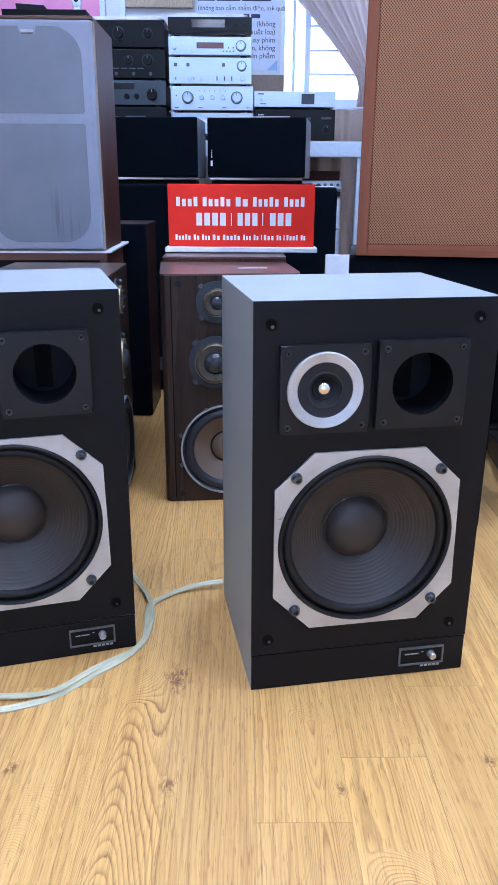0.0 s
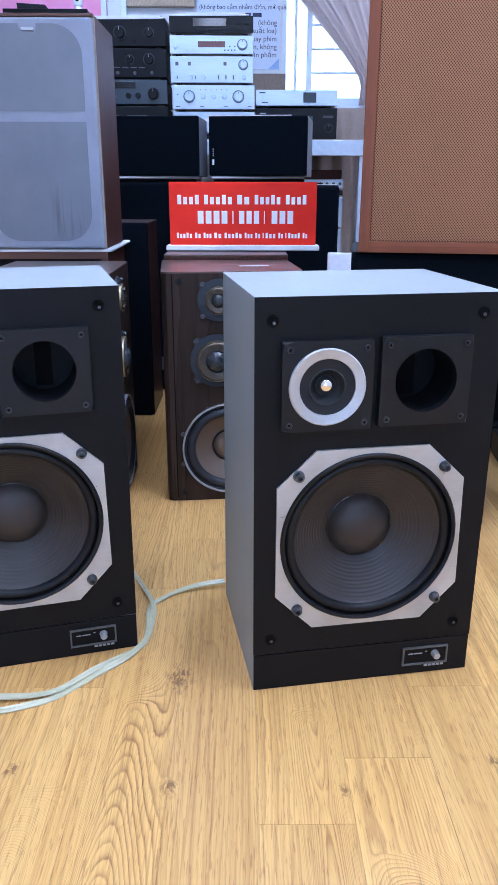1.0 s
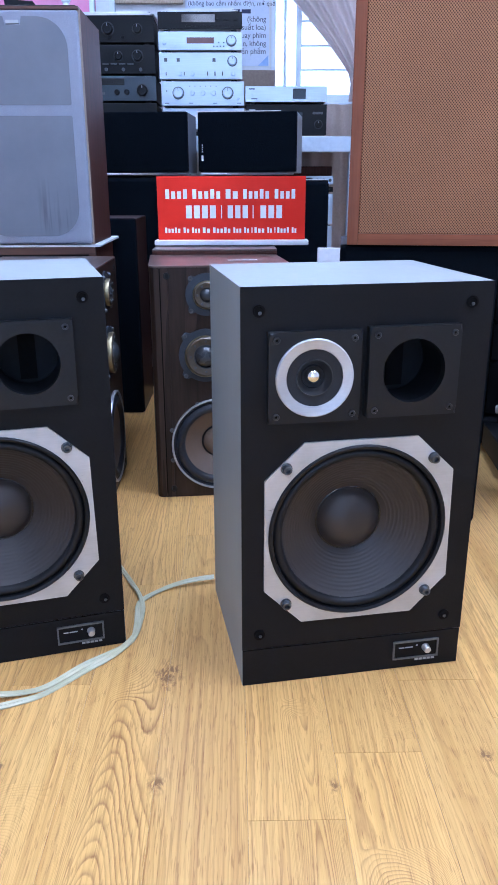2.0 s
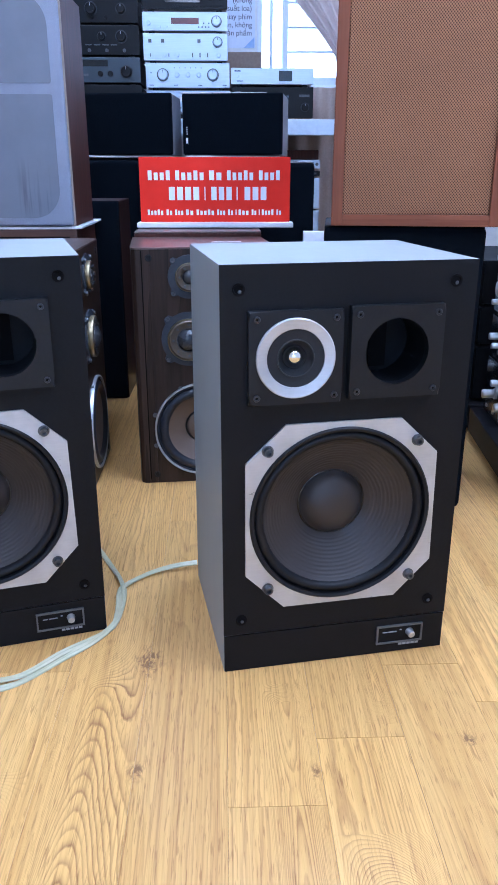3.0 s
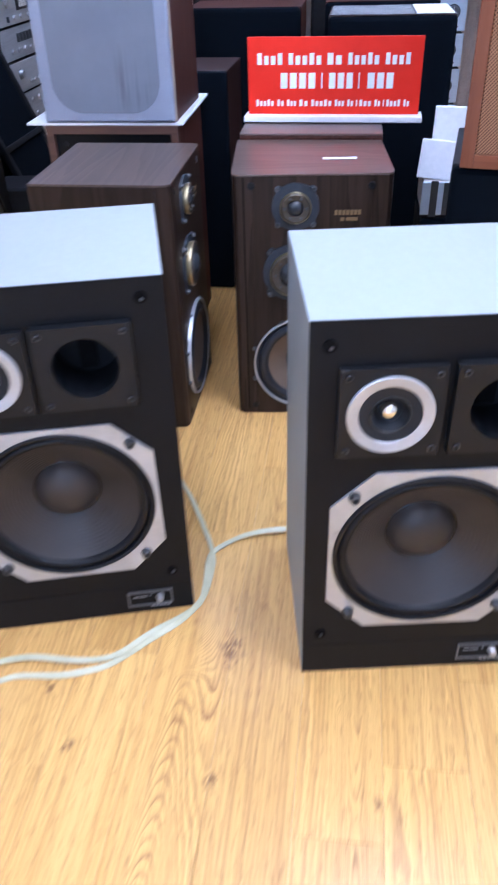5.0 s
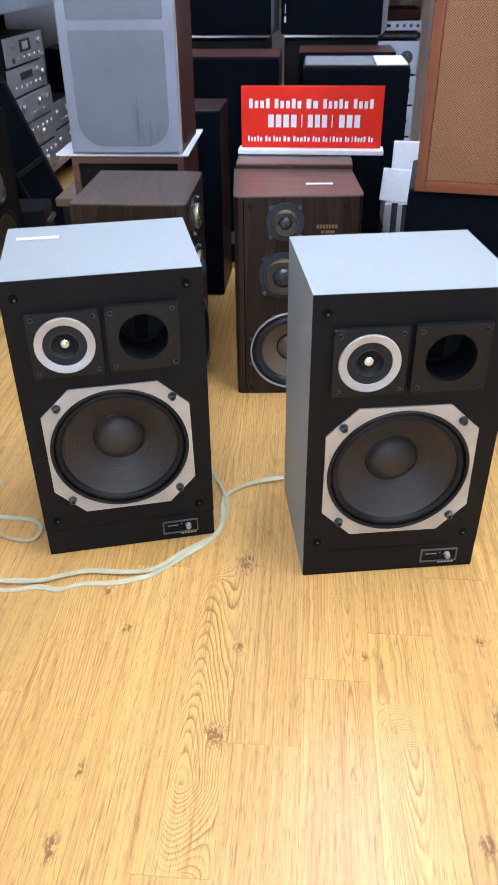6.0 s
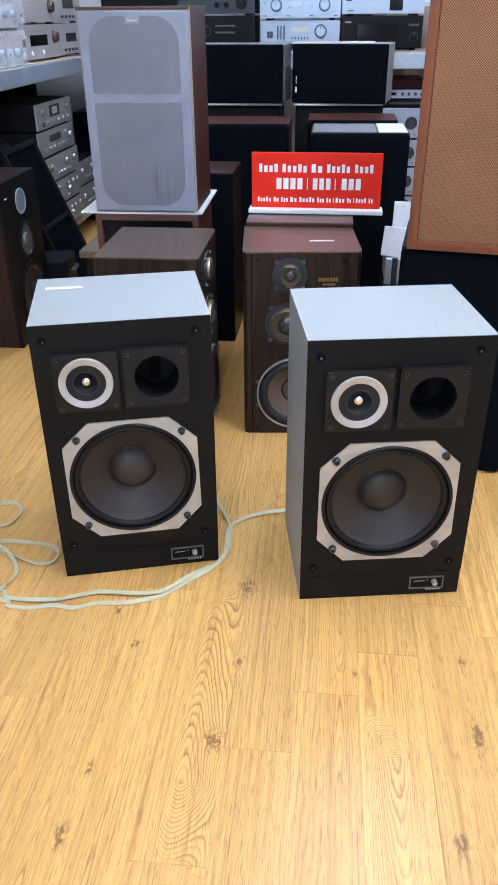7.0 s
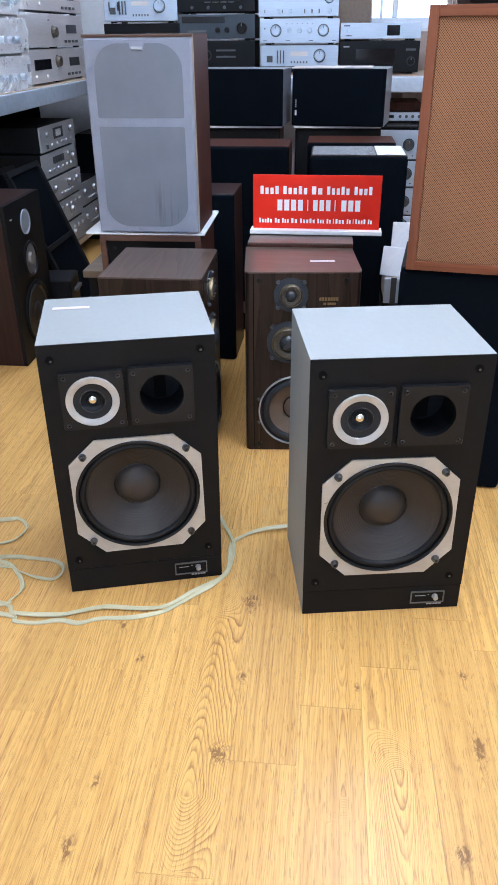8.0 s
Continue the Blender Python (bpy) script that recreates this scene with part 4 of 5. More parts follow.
dia = walnut_speaker(pose(0.3045 * K, 1.7555 * K, 0.001, 0, 0, -4), "dark walnut three-way loudspeaker with brass-ringed drivers, on the floor")
dia2 = copy_thing(dia, here(-0.243, 1.855, 0.001, 90))
dia2["label"] = "dark walnut three-way loudspeaker turned sideways behind the grey speaker"
tape2 = tagged(part("paper_tape", box(-0.035, 0.035, -0.007, 0.007, 0, 0.0006), PAPER), "pale strip of tape on the walnut speaker top", "tape")
tape2.matrix_world = dia.matrix_world @ pose(0.06 * K, 0.11 * K, 0.5565 * K, 0, 0, 0)


# ---- plain cloth-fronted speakers ----
def cloth_speaker(name, m, w, h, d, case, cloth, label, inset=0.0, round_edge=0.012, frame_w=0.0, group="", top=None):
    """A cabinet with a cloth grille: proud and bevelled, or set in a wooden frame."""
    t = thing(name, m, label, "loudspeaker", group)
    x = w / 2
    if frame_w:
        part("cabinet", box(-x, x, 0.025, d, 0, h, 0.002), case, t)
        for a in (-x, x - frame_w):
            part("frame_stile", box(a, a + frame_w, 0, 0.025, 0, h, 0.001), case, t)
        for a in (0, h - frame_w):
            part("frame_rail", box(-x + frame_w, x - frame_w, 0, 0.025, a, a + frame_w, 0.001), TEAK_X, t)
        part("grille", box(-x + frame_w, x - frame_w, inset, 0.0248, frame_w, h - frame_w, 0.002), cloth, t)
    else:
        part("cabinet", box(-x, x, 0.022, d, 0, h, 0.003), case, t)
        part("grille", box(-x - 0.0005, x + 0.0005, 0.0, 0.0215, 0.003, h + 0.0005, round_edge), cloth, t, "black grille cloth on a bevelled frame")
    if top:
        part("top_panel", box(-x + 0.001, x - 0.001, 0.024, d - 0.001, h + 0.0002, h + 0.002), top, t)
    return t


gold = cloth_speaker("loudspeaker", here(0.4446, 1.5983, 0.612, -10), 0.326, 0.571, 0.30, TEAK, GOLD_WEAVE, "teak-framed vintage loudspeaker with gold-brown woven grille", inset=0.007, frame_w=0.0218)
blk = cloth_speaker("loudspeaker", here(0.4305, 1.613, 0.0, -8), 0.319, 0.6105, 0.30, BLACK_CASE, BLACK_CLOTH, "large black loudspeaker with cloth grille standing on the floor")
on_gold = tagged(part("black_case", box(-0.10, 0.10, 0.05, 0.25, 0, 0.05, 0.012), BLACK_CASE), "low black case on top of the teak speaker", "case")
on_gold.matrix_world = here(0.47, 1.607, 1.1835)

# grey cloth speaker on a white board on a brown speaker
grey_front = thing("loudspeaker", here(-0.474, 2.113, 0.578, 0), "red-brown veneered loudspeaker with pale grey stained grille", "loudspeaker")
part("cabinet", box(-0.160, 0.160, 0.024, 0.30, 0, 0.556, 0.002), MAHOGANY, grey_front)
part("edge_trim", box(-0.1605, 0.1605, 0.016, 0.0238, 0.0005, 0.5555), CARDBOARD, grey_front)
part("top_lip", box(-0.160, 0.160, 0.002, 0.0158, 0.5485, 0.556, 0.001), BROWN_EDGE, grey_front)
gr = part("grille", box(-0.1575, 0.1575, 0.0, 0.0158, 0.002, 0.5478, 0.006), GREY_CLOTH, grey_front, "pale blue-grey grille cloth")
part("cloth_patch", prism(rounded(-0.129, 0.129, 0.022, 0.313, (0.07, 0.07, 0.006, 0.006)), -0.0006, 0.003), SHADOW_CLOTH, gr, "darker backing with drip stains")
up = rounded(-0.129, 0.129, 0.337, 0.533, (0.006, 0.006, 0.07, 0.07))
cut = [p for p in up if not (p[1] > 0.530 and abs(p[0]) < 0.03)]
k = max(i for i, p in enumerate(cut) if p[1] > 0.5 and p[0] > 0) + 1
cut[k:k] = [(0.022, 0.533), (0.018, 0.514), (-0.018, 0.514), (-0.022, 0.533)]
part("cloth_patch", prism(cut, -0.0006, 0.003), SHADOW_CLOTH, gr)
part("badge", box(-0.0155, 0.0155, -0.003, 0.003, 0.5175, 0.525, 0.001), ALU, gr, "small bright maker's badge")
board = tagged(part("foam_board", box(-0.20, 0.185, 0.0, 0.36, 0, 0.006, 0.001), WHITE_PLASTIC), "thin white board laid between two stacked speakers", "board")
board.matrix_world = here(-0.483, 2.120, 0.5715, 0.5)
under = thing("loudspeaker", here(-0.474, 2.115, 0.0), "brown wooden loudspeaker with recessed black front", "loudspeaker")
part("cabinet", box(-0.163, 0.163, 0.02, 0.30, 0, 0.571, 0.002), MAHOGANY, under)
fr = bmesh.new()
for b in ((-0.163, 0.163, 0.553, 0.571), (-0.163, 0.163, 0, 0.018), (-0.163, -0.145, 0.018, 0.553), (0.145, 0.163, 0.018, 0.553)):
    box(b[0], b[1], 0, 0.0198, b[2], b[3], bm=fr)
part("front_frame", fr, BROWN_EDGE, under)
part("baffle", box(-0.145, 0.145, 0.012, 0.0198, 0.018, 0.553), BLACK_BAFFLE, under)
part("grille_socket", lathe([(0.006, 0.012), (0.006, 0.010), (0.0035, 0.010), (0, 0.0112)], -0.122, 0.527, 16), RUBBER, under)
part("name_plate", box(-0.112, -0.099, 0.0112, 0.012, 0.492, 0.497), WHITE_INK, under)

# small things on the rear stack
wc = thing("security_camera", here(-0.745, 4.2, 1.5265), "small white desk security camera with round black lens", "camera")
part("foot", lathe([(0, 0.0), (0.030, 0.0), (0.030, 0.006), (0.018, 0.016), (0.014, 0.03), (0, 0.03)], seg=24), WHITE_PLASTIC, wc, smooth=40).matrix_basis = pose(0, 0, 0, 90, 0, 0)
part("head", box(-0.022, 0.022, -0.02, 0.02, 0.028, 0.085, 0.014, 3), WHITE_PLASTIC, wc, smooth=50)
part("lens", lathe([(0, -0.024), (0.011, -0.023), (0.013, -0.0195)], 0, 0.062, 20), GLASS_DARK, wc, smooth=40)
ad = tagged(part("power_adapter", prism([(-0.07, 0), (0.085, 0), (0.06, 0.03), (-0.075, 0.036)], 0, 0.09, 0.003), BLACK_CASE), "flat black plastic box on the speaker top", "box")
ad.matrix_world = here(-0.955, 4.15, 1.5265, 4)

# box behind the walnut speaker, and the sign on it
rear = thing("loudspeaker", here(0.006, 2.052, 0.0, 0.5), "reddish walnut loudspeaker turned away, behind another of the same height", "loudspeaker")
part("cabinet", box(-0.161, 0.161, 0.0, 0.30, 0.0, 0.566, 0.003), MAHOGANY, rear)
part("top_panel", box(-0.161, 0.161, 0.0, 0.30, 0.5662, 0.570, 0.0015), WALNUT_LIT_TOP, rear)
sign = thing("table_sign", here(0.050, 2.178, 0.5725, -1), "red shop sign with white print in a white holder", "sign")
part("holder", box(-0.207, 0.207, -0.030, 0.030, 0.0, 0.013, 0.002), WHITE_PLASTIC, sign, "white plastic base strip")
panel = part("panel", box(-0.1985, 0.1985, -0.003, 0.003, 0.0132, 0.176, 0.001), RED, sign, "glossy red panel")
def words(z, height, spans):
    """One short white bar for each character."""
    for a, b in spans:
        many = max(1, round((b - a) / (height * 0.66)))
        step = (b - a) / many
        for i in range(many):
            tall = height * (1.0 if i % 3 == 0 or height > 0.03 else 0.78)
            part("print_bar", box(a + step * i, a + step * (i + 1) - min(step * 0.36, 0.006), -0.0036, -0.0031, z, z + tall), WHITE_INK, panel)
words(0.119, 0.024, [(-0.176, -0.113), (-0.104, -0.024), (-0.015, 0.023), (0.032, 0.106), (0.116, 0.176)])
words(0.069, 0.033, [(-0.122, -0.036), (-0.028, -0.024), (-0.010, 0.050), (0.057, 0.061), (0.078, 0.142)])
words(0.031, 0.014, [(-0.180, -0.136), (-0.130, -0.112), (-0.107, -0.083), (-0.078, -0.055), (-0.050, 0.000), (0.005, 0.029), (0.034, 0.050), (0.054, 0.058), (0.062, 0.092), (0.097, 0.112), (0.116, 0.120), (0.124, 0.158), (0.163, 0.178)])

# tall dark speakers behind the sign
cloth_speaker("loudspeaker", here(-0.317, 2.49, 0.0, -1), 0.135, 0.628, 0.26, DARK_BROWN, BLACK_CLOTH, "slim dark floor-standing loudspeaker with brown sides", round_edge=0.006)
cloth_speaker("loudspeaker", here(0.193, 2.655, 0.0, 0), 0.352, 0.738, 0.27, WALNUT, BLACK_CLOTH, "tall black-grilled loudspeaker with a polished dark top", top=GLOSS_TOP)
tagged(part("paper_sheet", box(-0.052, 0.05, 0, 0.24, 0, 0.002), PAPER), "white sheet lying on the tall speaker", "paper").matrix_world = here(0.312, 2.685, 0.7408)
tagged(part("plastic_film", box(-0.125, 0.107, 0, 0.23, 0, 0.0012), WRAP), "clear film on the tall dark speaker", "film").matrix_world = here(0.148, 2.69, 0.7408)
tall = cloth_speaker("loudspeaker", here(-0.247, 2.83, 0.0), 0.352, 0.748, 0.27, MAHOGANY, BLACK_CLOTH, "tall red-brown loudspeaker with black grille", group="tall walnut speakers")
part("name_plate", box(-0.058, 0.058, -0.002, -0.0003, 0.080, 0.130, 0.0008), DULL_CHROME, tall, "dull silver badge low on the grille")
cloth_speaker("loudspeaker", here(0.172, 2.96, 0.0), 0.352, 0.748, 0.25, MAHOGANY, BLACK_CLOTH, "tall red-brown loudspeaker with black grille", group="tall walnut speakers")
cloth_speaker("loudspeaker", here(-0.318, 3.36, 0.0), 0.36, 0.762, 0.30, MAHOGANY, BLACK_CASE, "tall red-brown speaker carrying a smaller one", group="rear walnut speakers")
cloth_speaker("loudspeaker", here(0.120, 3.36, 0.0), 0.38, 0.762, 0.30, MAHOGANY, BLACK_CASE, "tall red-brown speaker carrying a smaller one", group="rear walnut speakers")
for u in (-0.318, 0.115):
    s = tagged(part("foam_sheet", box(-0.19, 0.19, 0, 0.25, 0, 0.007, 0.002), PAPER), "thin white foam sheet under a small speaker", "foam sheet", "foam sheets")
    s.matrix_world = here(u, 3.33, 0.765)
c1 = cloth_speaker("bookshelf_speaker", here(-0.325, 3.318, 0.7725, -5), 0.40, 0.228, 0.27, SATIN, BLACK_CLOTH, "black-fronted speaker lying on its side", round_edge=0.006, group="small speakers")
c2 = cloth_speaker("bookshelf_speaker", here(0.112, 3.308, 0.7725, -9), 0.40, 0.228, 0.29, SATIN, BLACK_CLOTH, "black-fronted speaker with silver side lying down", round_edge=0.006, group="small speakers")
bars = bmesh.new()
for z in (0.078, 0.086, 0.094, 0.102):
    box(-0.1845, -0.181, -0.0008, 0.0, z, z + 0.005, bm=bars)
box(-0.187, -0.179, -0.0008, 0.0, 0.045, 0.066, bm=bars)
part("name_plate", bars, WHITE_INK, c2, "small white maker's mark")
flap = tagged(part("paper_sheet", box(-0.19, 0.15, -0.005, 0.2, 0, 0.004, 0.001), TAPE), "thin pale pinkish sheet on the small speaker", "paper")
flap.matrix_world = here(0.10, 3.335, 1.0015, -5)


# ---- audio components ----
def component(m, w, h, d, face, case, label, controls, category="amplifier", group="", feet=True):
    t = thing("amplifier" if category == "amplifier" else "audio_player", m, label, category, group)
    x, z0 = w / 2, 0.009 if feet else 0.0
    part("case", box(-x + 0.004, x - 0.004, 0.0085, d, z0, h, 0.002), case, t)
    part("faceplate", box(-x, x, 0, 0.008, z0, h, 0.0018), face, t)
    if feet:
        ft = None
        for fx in (-x + 0.04, x - 0.04):
            for fy in (0.035, d - 0.04):
                at = Matrix.Translation(Vector((fx, fy, 0)) * K)
                if ft is None:
                    ft = part("foot", box(-0.014, 0.014, -0.014, 0.014, 0, 0.0088, 0.002), RUBBER, t)
                    ft.matrix_basis = at
                else:
                    again(ft, "foot", at, t)
    for c in controls:
        kind, cx, cz, a = c[:4]
        cz = z0 + cz * (h - z0)
        cx = cx * w
        mat = c[-1]
        if kind == "knob":
            k = part("knob", lathe([(0, -a * 0.84), (a * 0.62, -a * 0.84), (a * 0.66, -a * 0.9), (a * 0.86, -a * 0.9), (a * 0.95, -a * 0.8), (a, -a * 0.2), (a * 1.0, -0.0012)], cx, cz, 24), mat, t, smooth=40)
            if a > 0.015:
                part("knob_skirt", lathe([(a * 0.98, -0.0012), (a * 1.16, -0.0012), (a * 1.2, -0.0002)], cx, cz, 24), BOLT if mat in (SILVER, BRASS, DULL_CHROME) else DARK_BOLT, k)
                part("pointer", box(cx - 0.0012, cx + 0.0012, -a * 0.96, -a * 0.902, cz + a * 0.35, cz + a * 0.84), BOLT if mat in (SILVER, BRASS, DULL_CHROME) else DIM_INK, k)
        elif kind == "post":
            part("knob", lathe([(0, -0.036), (a * 0.86, -0.036), (a, -0.034), (a, -0.008), (a * 1.25, -0.006), (a * 1.25, -0.0002)], cx, cz, 20), mat, t, "long bright knob", smooth=40)
        elif kind == "lever":
            part("switch", box(cx - 0.0025, cx + 0.0025, -0.012, -0.0003, cz - a, cz + a, 0.001), mat, t)
        else:
            part("display" if kind == "display" else "button", box(cx - a / 2, cx + a / 2, -0.0012 if kind == "display" else -0.004, -0.0002, cz - c[4] / 2, cz + c[4] / 2, 0.0004), mat, t)
    return t


def row(kind, x0, x1, z, n, *rest):
    return [(kind, x0 + (x1 - x0) * i / max(n - 1, 1), z) + rest for i in range(n)]


VF = 4.08
S1 = [("display", -0.02, 0.62, 0.16, 0.034, GLASS_DARK)] + row("button", -0.14, 0.14, 0.2, 5, 0.03, 0.006, BLACK_ANO) + row("button", 0.2, 0.42, 0.55, 3, 0.02, 0.008, BLACK_CASE) + row("button", 0.2, 0.42, 0.2, 4, 0.018, 0.005, BLACK_CASE)
S2 = [("display", 0.0, 0.52, 0.13, 0.026, RED_DISPLAY), ("knob", 0.37, 0.5, 0.021, SILVER), ("knob", -0.43, 0.4, 0.010, SILVER)] + row("knob", -0.30, -0.22, 0.22, 2, 0.006, SILVER) + row("button", 0.16, 0.28, 0.2, 4, 0.006, 0.005, BLACK_CASE) + row("button", 0.22, 0.28, 0.4, 2, 0.006, 0.005, BLACK_CASE)
S3 = [("knob", 0.38, 0.68, 0.020, SILVER), ("knob", 0.39, 0.2, 0.010, SILVER)] + row("display", -0.42, -0.27, 0.72, 2, 0.015, 0.016, BOLT) + [("display", 0.16, 0.72, 0.015, 0.016, BOLT)] + row("knob", -0.25, -0.1, 0.2, 2, 0.009, SILVER) + row("lever", 0.08, 0.26, 0.2, 3, 0.009, BOLT) + row("button", -0.42, -0.2, 0.2, 2, 0.004, 0.014, BOLT)
S4 = row("knob", -0.30, 0.30, 0.52, 2, 0.024, SILVER) + row("knob", -0.13, 0.13, 0.52, 3, 0.011, SILVER) + row("button", -0.44, -0.44, 0.6, 1, 0.005, 0.005, BLACK_CASE) + row("button", -0.44, 0.44, 0.1, 4, 0.02, 0.003, BLUE_INK) + row("button", -0.16, 0.16, 0.8, 6, 0.004, 0.004, BOLT) + [("knob", 0.43, 0.3, 0.006, SILVER)]
S5 = [("knob", 0.26, 0.5, 0.026, SILVER)] + row("lever", -0.28, -0.2, 0.45, 3, 0.03, BOLT) + row("button", -0.38, -0.38, 0.35, 1, 0.03, 0.03, BOLT) + row("button", -0.1, 0.1, 0.2, 6, 0.006, 0.01, BOLT) + row("display", -0.05, 0.05, 0.6, 2, 0.05, 0.02, PALE_SILVER)
stack = [(0.9755, 0.106, SILVER, PALE_SILVER, S5, "silver amplifier with sliders and a large knob"), (1.0825, 0.1165, SILVER, PALE_SILVER, S4, "silver amplifier with two large and three small knobs"),
         (1.2, 0.125, SILVER, PALE_SILVER, S3, "silver amplifier with levers and knobs"), (1.3265, 0.088, SILVER, PALE_SILVER, S2, "silver amplifier with a dull red display"), (1.416, 0.082, BLACK_ANO, PALE_SILVER, S1, "black-faced tuner on top of the silver stack")]
TABLE = 0.947
first_z = stack[0][0]
component(here(-0.098, VF, TABLE + 0.001), 0.41, first_z - TABLE - 0.002, 0.33, BLACK_ANO, BLACK_CASE, "low black unit on the table beneath the silver stack", [])
for z, h, face, case, ctl, label in stack:
    component(here(-0.100 + (0.004 if z > 1.1 else 0.012), VF + (0.0 if z > 1.0 else 0.02), z), 0.40, h, 0.33, face, case, label, ctl, group="silver stack")
B1 = [("knob", -0.05, 0.5, 0.026, BLACK_ANO), ("knob", 0.30, 0.5, 0.021, BLACK_ANO)] + row("knob", -0.2, 0.12, 0.2, 3, 0.008, BLACK_ANO)
B2 = [("knob", 0.06, 0.62, 0.019, BLACK_ANO), ("knob", 0.29, 0.62, 0.024, BLACK_ANO)] + row("knob", -0.3, 0.32, 0.15, 4, 0.008, BOLT) + row("button", -0.1, 0.2, 0.34, 4, 0.03, 0.004, BOLT)
B3 = [("knob", 0.33, 0.42, 0.026, BLACK_CASE)] + row("knob", 0.02, 0.14, 0.35, 2, 0.013, BLACK_CASE) + [("display", -0.16, 0.78, 0.22, 0.03, GLASS_DARK), ("display", -0.25, 0.3, 0.1, 0.01, BOLT)]
B4 = [("knob", -0.13, 0.55, 0.022, BLACK_CASE)] + row("button", 0.12, 0.12, 0.7, 1, 0.1, 0.008, BOLT) + row("button", 0.12, 0.12, 0.5, 1, 0.1, 0.008, BOLT) + row("knob", -0.3, 0.35, 0.12, 5, 0.008, BOLT)
for z, h, ctl, face, lab in ((TABLE + 0.001, 0.156, B4, BLACK_ANO, "black amplifier with a round knob and ribbed panel"), (1.105, 0.118, B3, SLATE, "slate-faced amplifier with a disc drawer and round knobs"), (1.2245, 0.134, B2, BLACK_ANO, "black amplifier with two round knobs in a stack"), (1.36, 0.124, B1, BLACK_ANO, "black amplifier with round knobs on top of a stack")):
    component(here(-0.515, VF + 0.01, z), 0.40, h, 0.32, face, BLACK_CASE, lab, ctl, group="black stack")
for u, z in ((-0.50, 1.4855), (-0.10, 1.4995)):
    bm = bmesh.new()
    for i in range(4):
        box(-0.19 + 0.012 * i, 0.17 + 0.015 * math.sin(i * 2.0), -0.012 + 0.009 * math.sin(i * 3.1), 0.27, 0.0034 * i, 0.0034 * i + 0.003, bm=bm)
    tagged(part("paper_pile", bm, PAPER), "loose white papers on top of the stacked amplifiers", "papers", "paper piles").matrix_world = here(u, VF + 0.02, z, -2)
component(here(0.318, VF, 1.0985), 0.40, 0.080, 0.30, SILVER, PALE_SILVER, "slim silver network player with a small dark screen", [("display", 0.16, 0.52, 0.064, 0.046, GLASS_DARK), ("knob", -0.41, 0.5, 0.007, SILVER), ("display", -0.42, 0.82, 0.03, 0.005, BLUE_INK), ("display", -0.39, 0.2, 0.03, 0.004, BLUE_INK)], "player")
component(here(0.320, VF + 0.01, TABLE + 0.001), 0.40, 0.150, 0.30, BLACK_ANO, BLACK_CASE, "black disc player on the steel table", [("display", -0.05, 0.5, 0.2, 0.07, GLASS_DARK), ("knob", 0.4, 0.35, 0.018, BLACK_CASE), ("button", 0.39, 0.72, 0.05, 0.01, BOLT), ("button", -0.42, 0.82, 0.03, 0.006, DIM_INK)], "player")
tagged(part("card_box", box(-0.09, 0.09, 0, 0.2, 0, 0.345, 0.003), CARDBOARD), "plain brown cardboard box behind the amplifiers", "box").matrix_world = here(0.19, 4.42, TABLE + 0.001)
component(here(-0.90, VF, TABLE + 0.24), 0.38, 0.14, 0.30, SILVER, PALE_SILVER, "large silver amplifier with fine sliders", S5 + row("lever", -0.42, -0.3, 0.5, 2, 0.02, BOLT), group="rear silver amplifiers")
component(here(-0.88, VF, TABLE + 0.381), 0.40, 0.197, 0.30, BLACK_ANO, BLACK_CASE, "black unit at the top of the rear stack", B2)
component(here(-0.90, VF + 0.01, TABLE + 0.001), 0.40, 0.238, 0.30, BLACK_ANO, BLACK_CASE, "tall black unit on the steel table", [])


# ---- steel tables ----
def steel_table(m, length, depth, label, top=0.947):
    t = thing("steel_table", m, label, "table", "steel tables")
    part("tabletop", box(-length / 2, length / 2, 0.002, depth, top - 0.018, top, 0.002), PINE, t, "pale wooden top board")
    part("apron", box(-length / 2, length / 2, -0.03, 0.0, top - 0.075, top - 0.004, 0.004), STEEL, t, "galvanised steel rail")
    part("lower_shelf", box(-length / 2 + 0.04, length / 2 - 0.04, 0.02, depth, 0.10, 0.13, 0.002), PINE, t)
    for x in (-length / 2 + 0.012, length / 2 - 0.012):
        for y in (-0.012, depth - 0.03):
            part("leg", box(x - 0.010, x + 0.010, y + 0.012, y + 0.05, 0, top - 0.0755 if y < 0 else top - 0.0185, 0.003), STEEL, t)
    return t


steel_table(here(-0.22, 3.945), 1.72, 0.68, "galvanised steel table with wooden top carrying amplifiers")
SIDE = 0.925
steel_table(here(-1.262, 3.45, 0, 90), 2.36, 0.66, "steel-framed side table stacked with silver units", SIDE)

# silver units under the back table
UNDER = [("knob", 0.36, 0.5, 0.026, BOLT), ("display", 0.05, 0.35, 0.2, 0.02, GLASS_DARK), ("button", 0.42, 0.12, 0.006, 0.006, BLACK_CASE)]
for z, h, d, ctl, lab in ((0.131, 0.10, 0.3, UNDER, "silver amplifier on the lower shelf"), (0.232, 0.15, 0.3, UNDER, "silver amplifier in a dim stack"), (0.383, 0.14, 0.3, UNDER, "silver amplifier in a dim stack"), (0.524, 0.155, 0.3, UNDER, "silver amplifier in a dim stack"),
                          (0.680, 0.034, 0.28, row("button", 0.1, 0.42, 0.5, 5, 0.03, 0.008, BOLT), "slim dark player in the stack"), (0.716, 0.05, 0.28, row("knob", 0.22, 0.46, 0.5, 4, 0.008, BOLT) + [("display", 0.02, 0.5, 0.1, 0.014, GLASS_DARK)], "slim silver deck at the top of the stack")):
    component(here(0.36, 4.10, z), 0.41, h, d, SILVER if "dark" not in lab else BLACK_ANO, BLACK_CASE, lab, ctl, group="stack under the table")
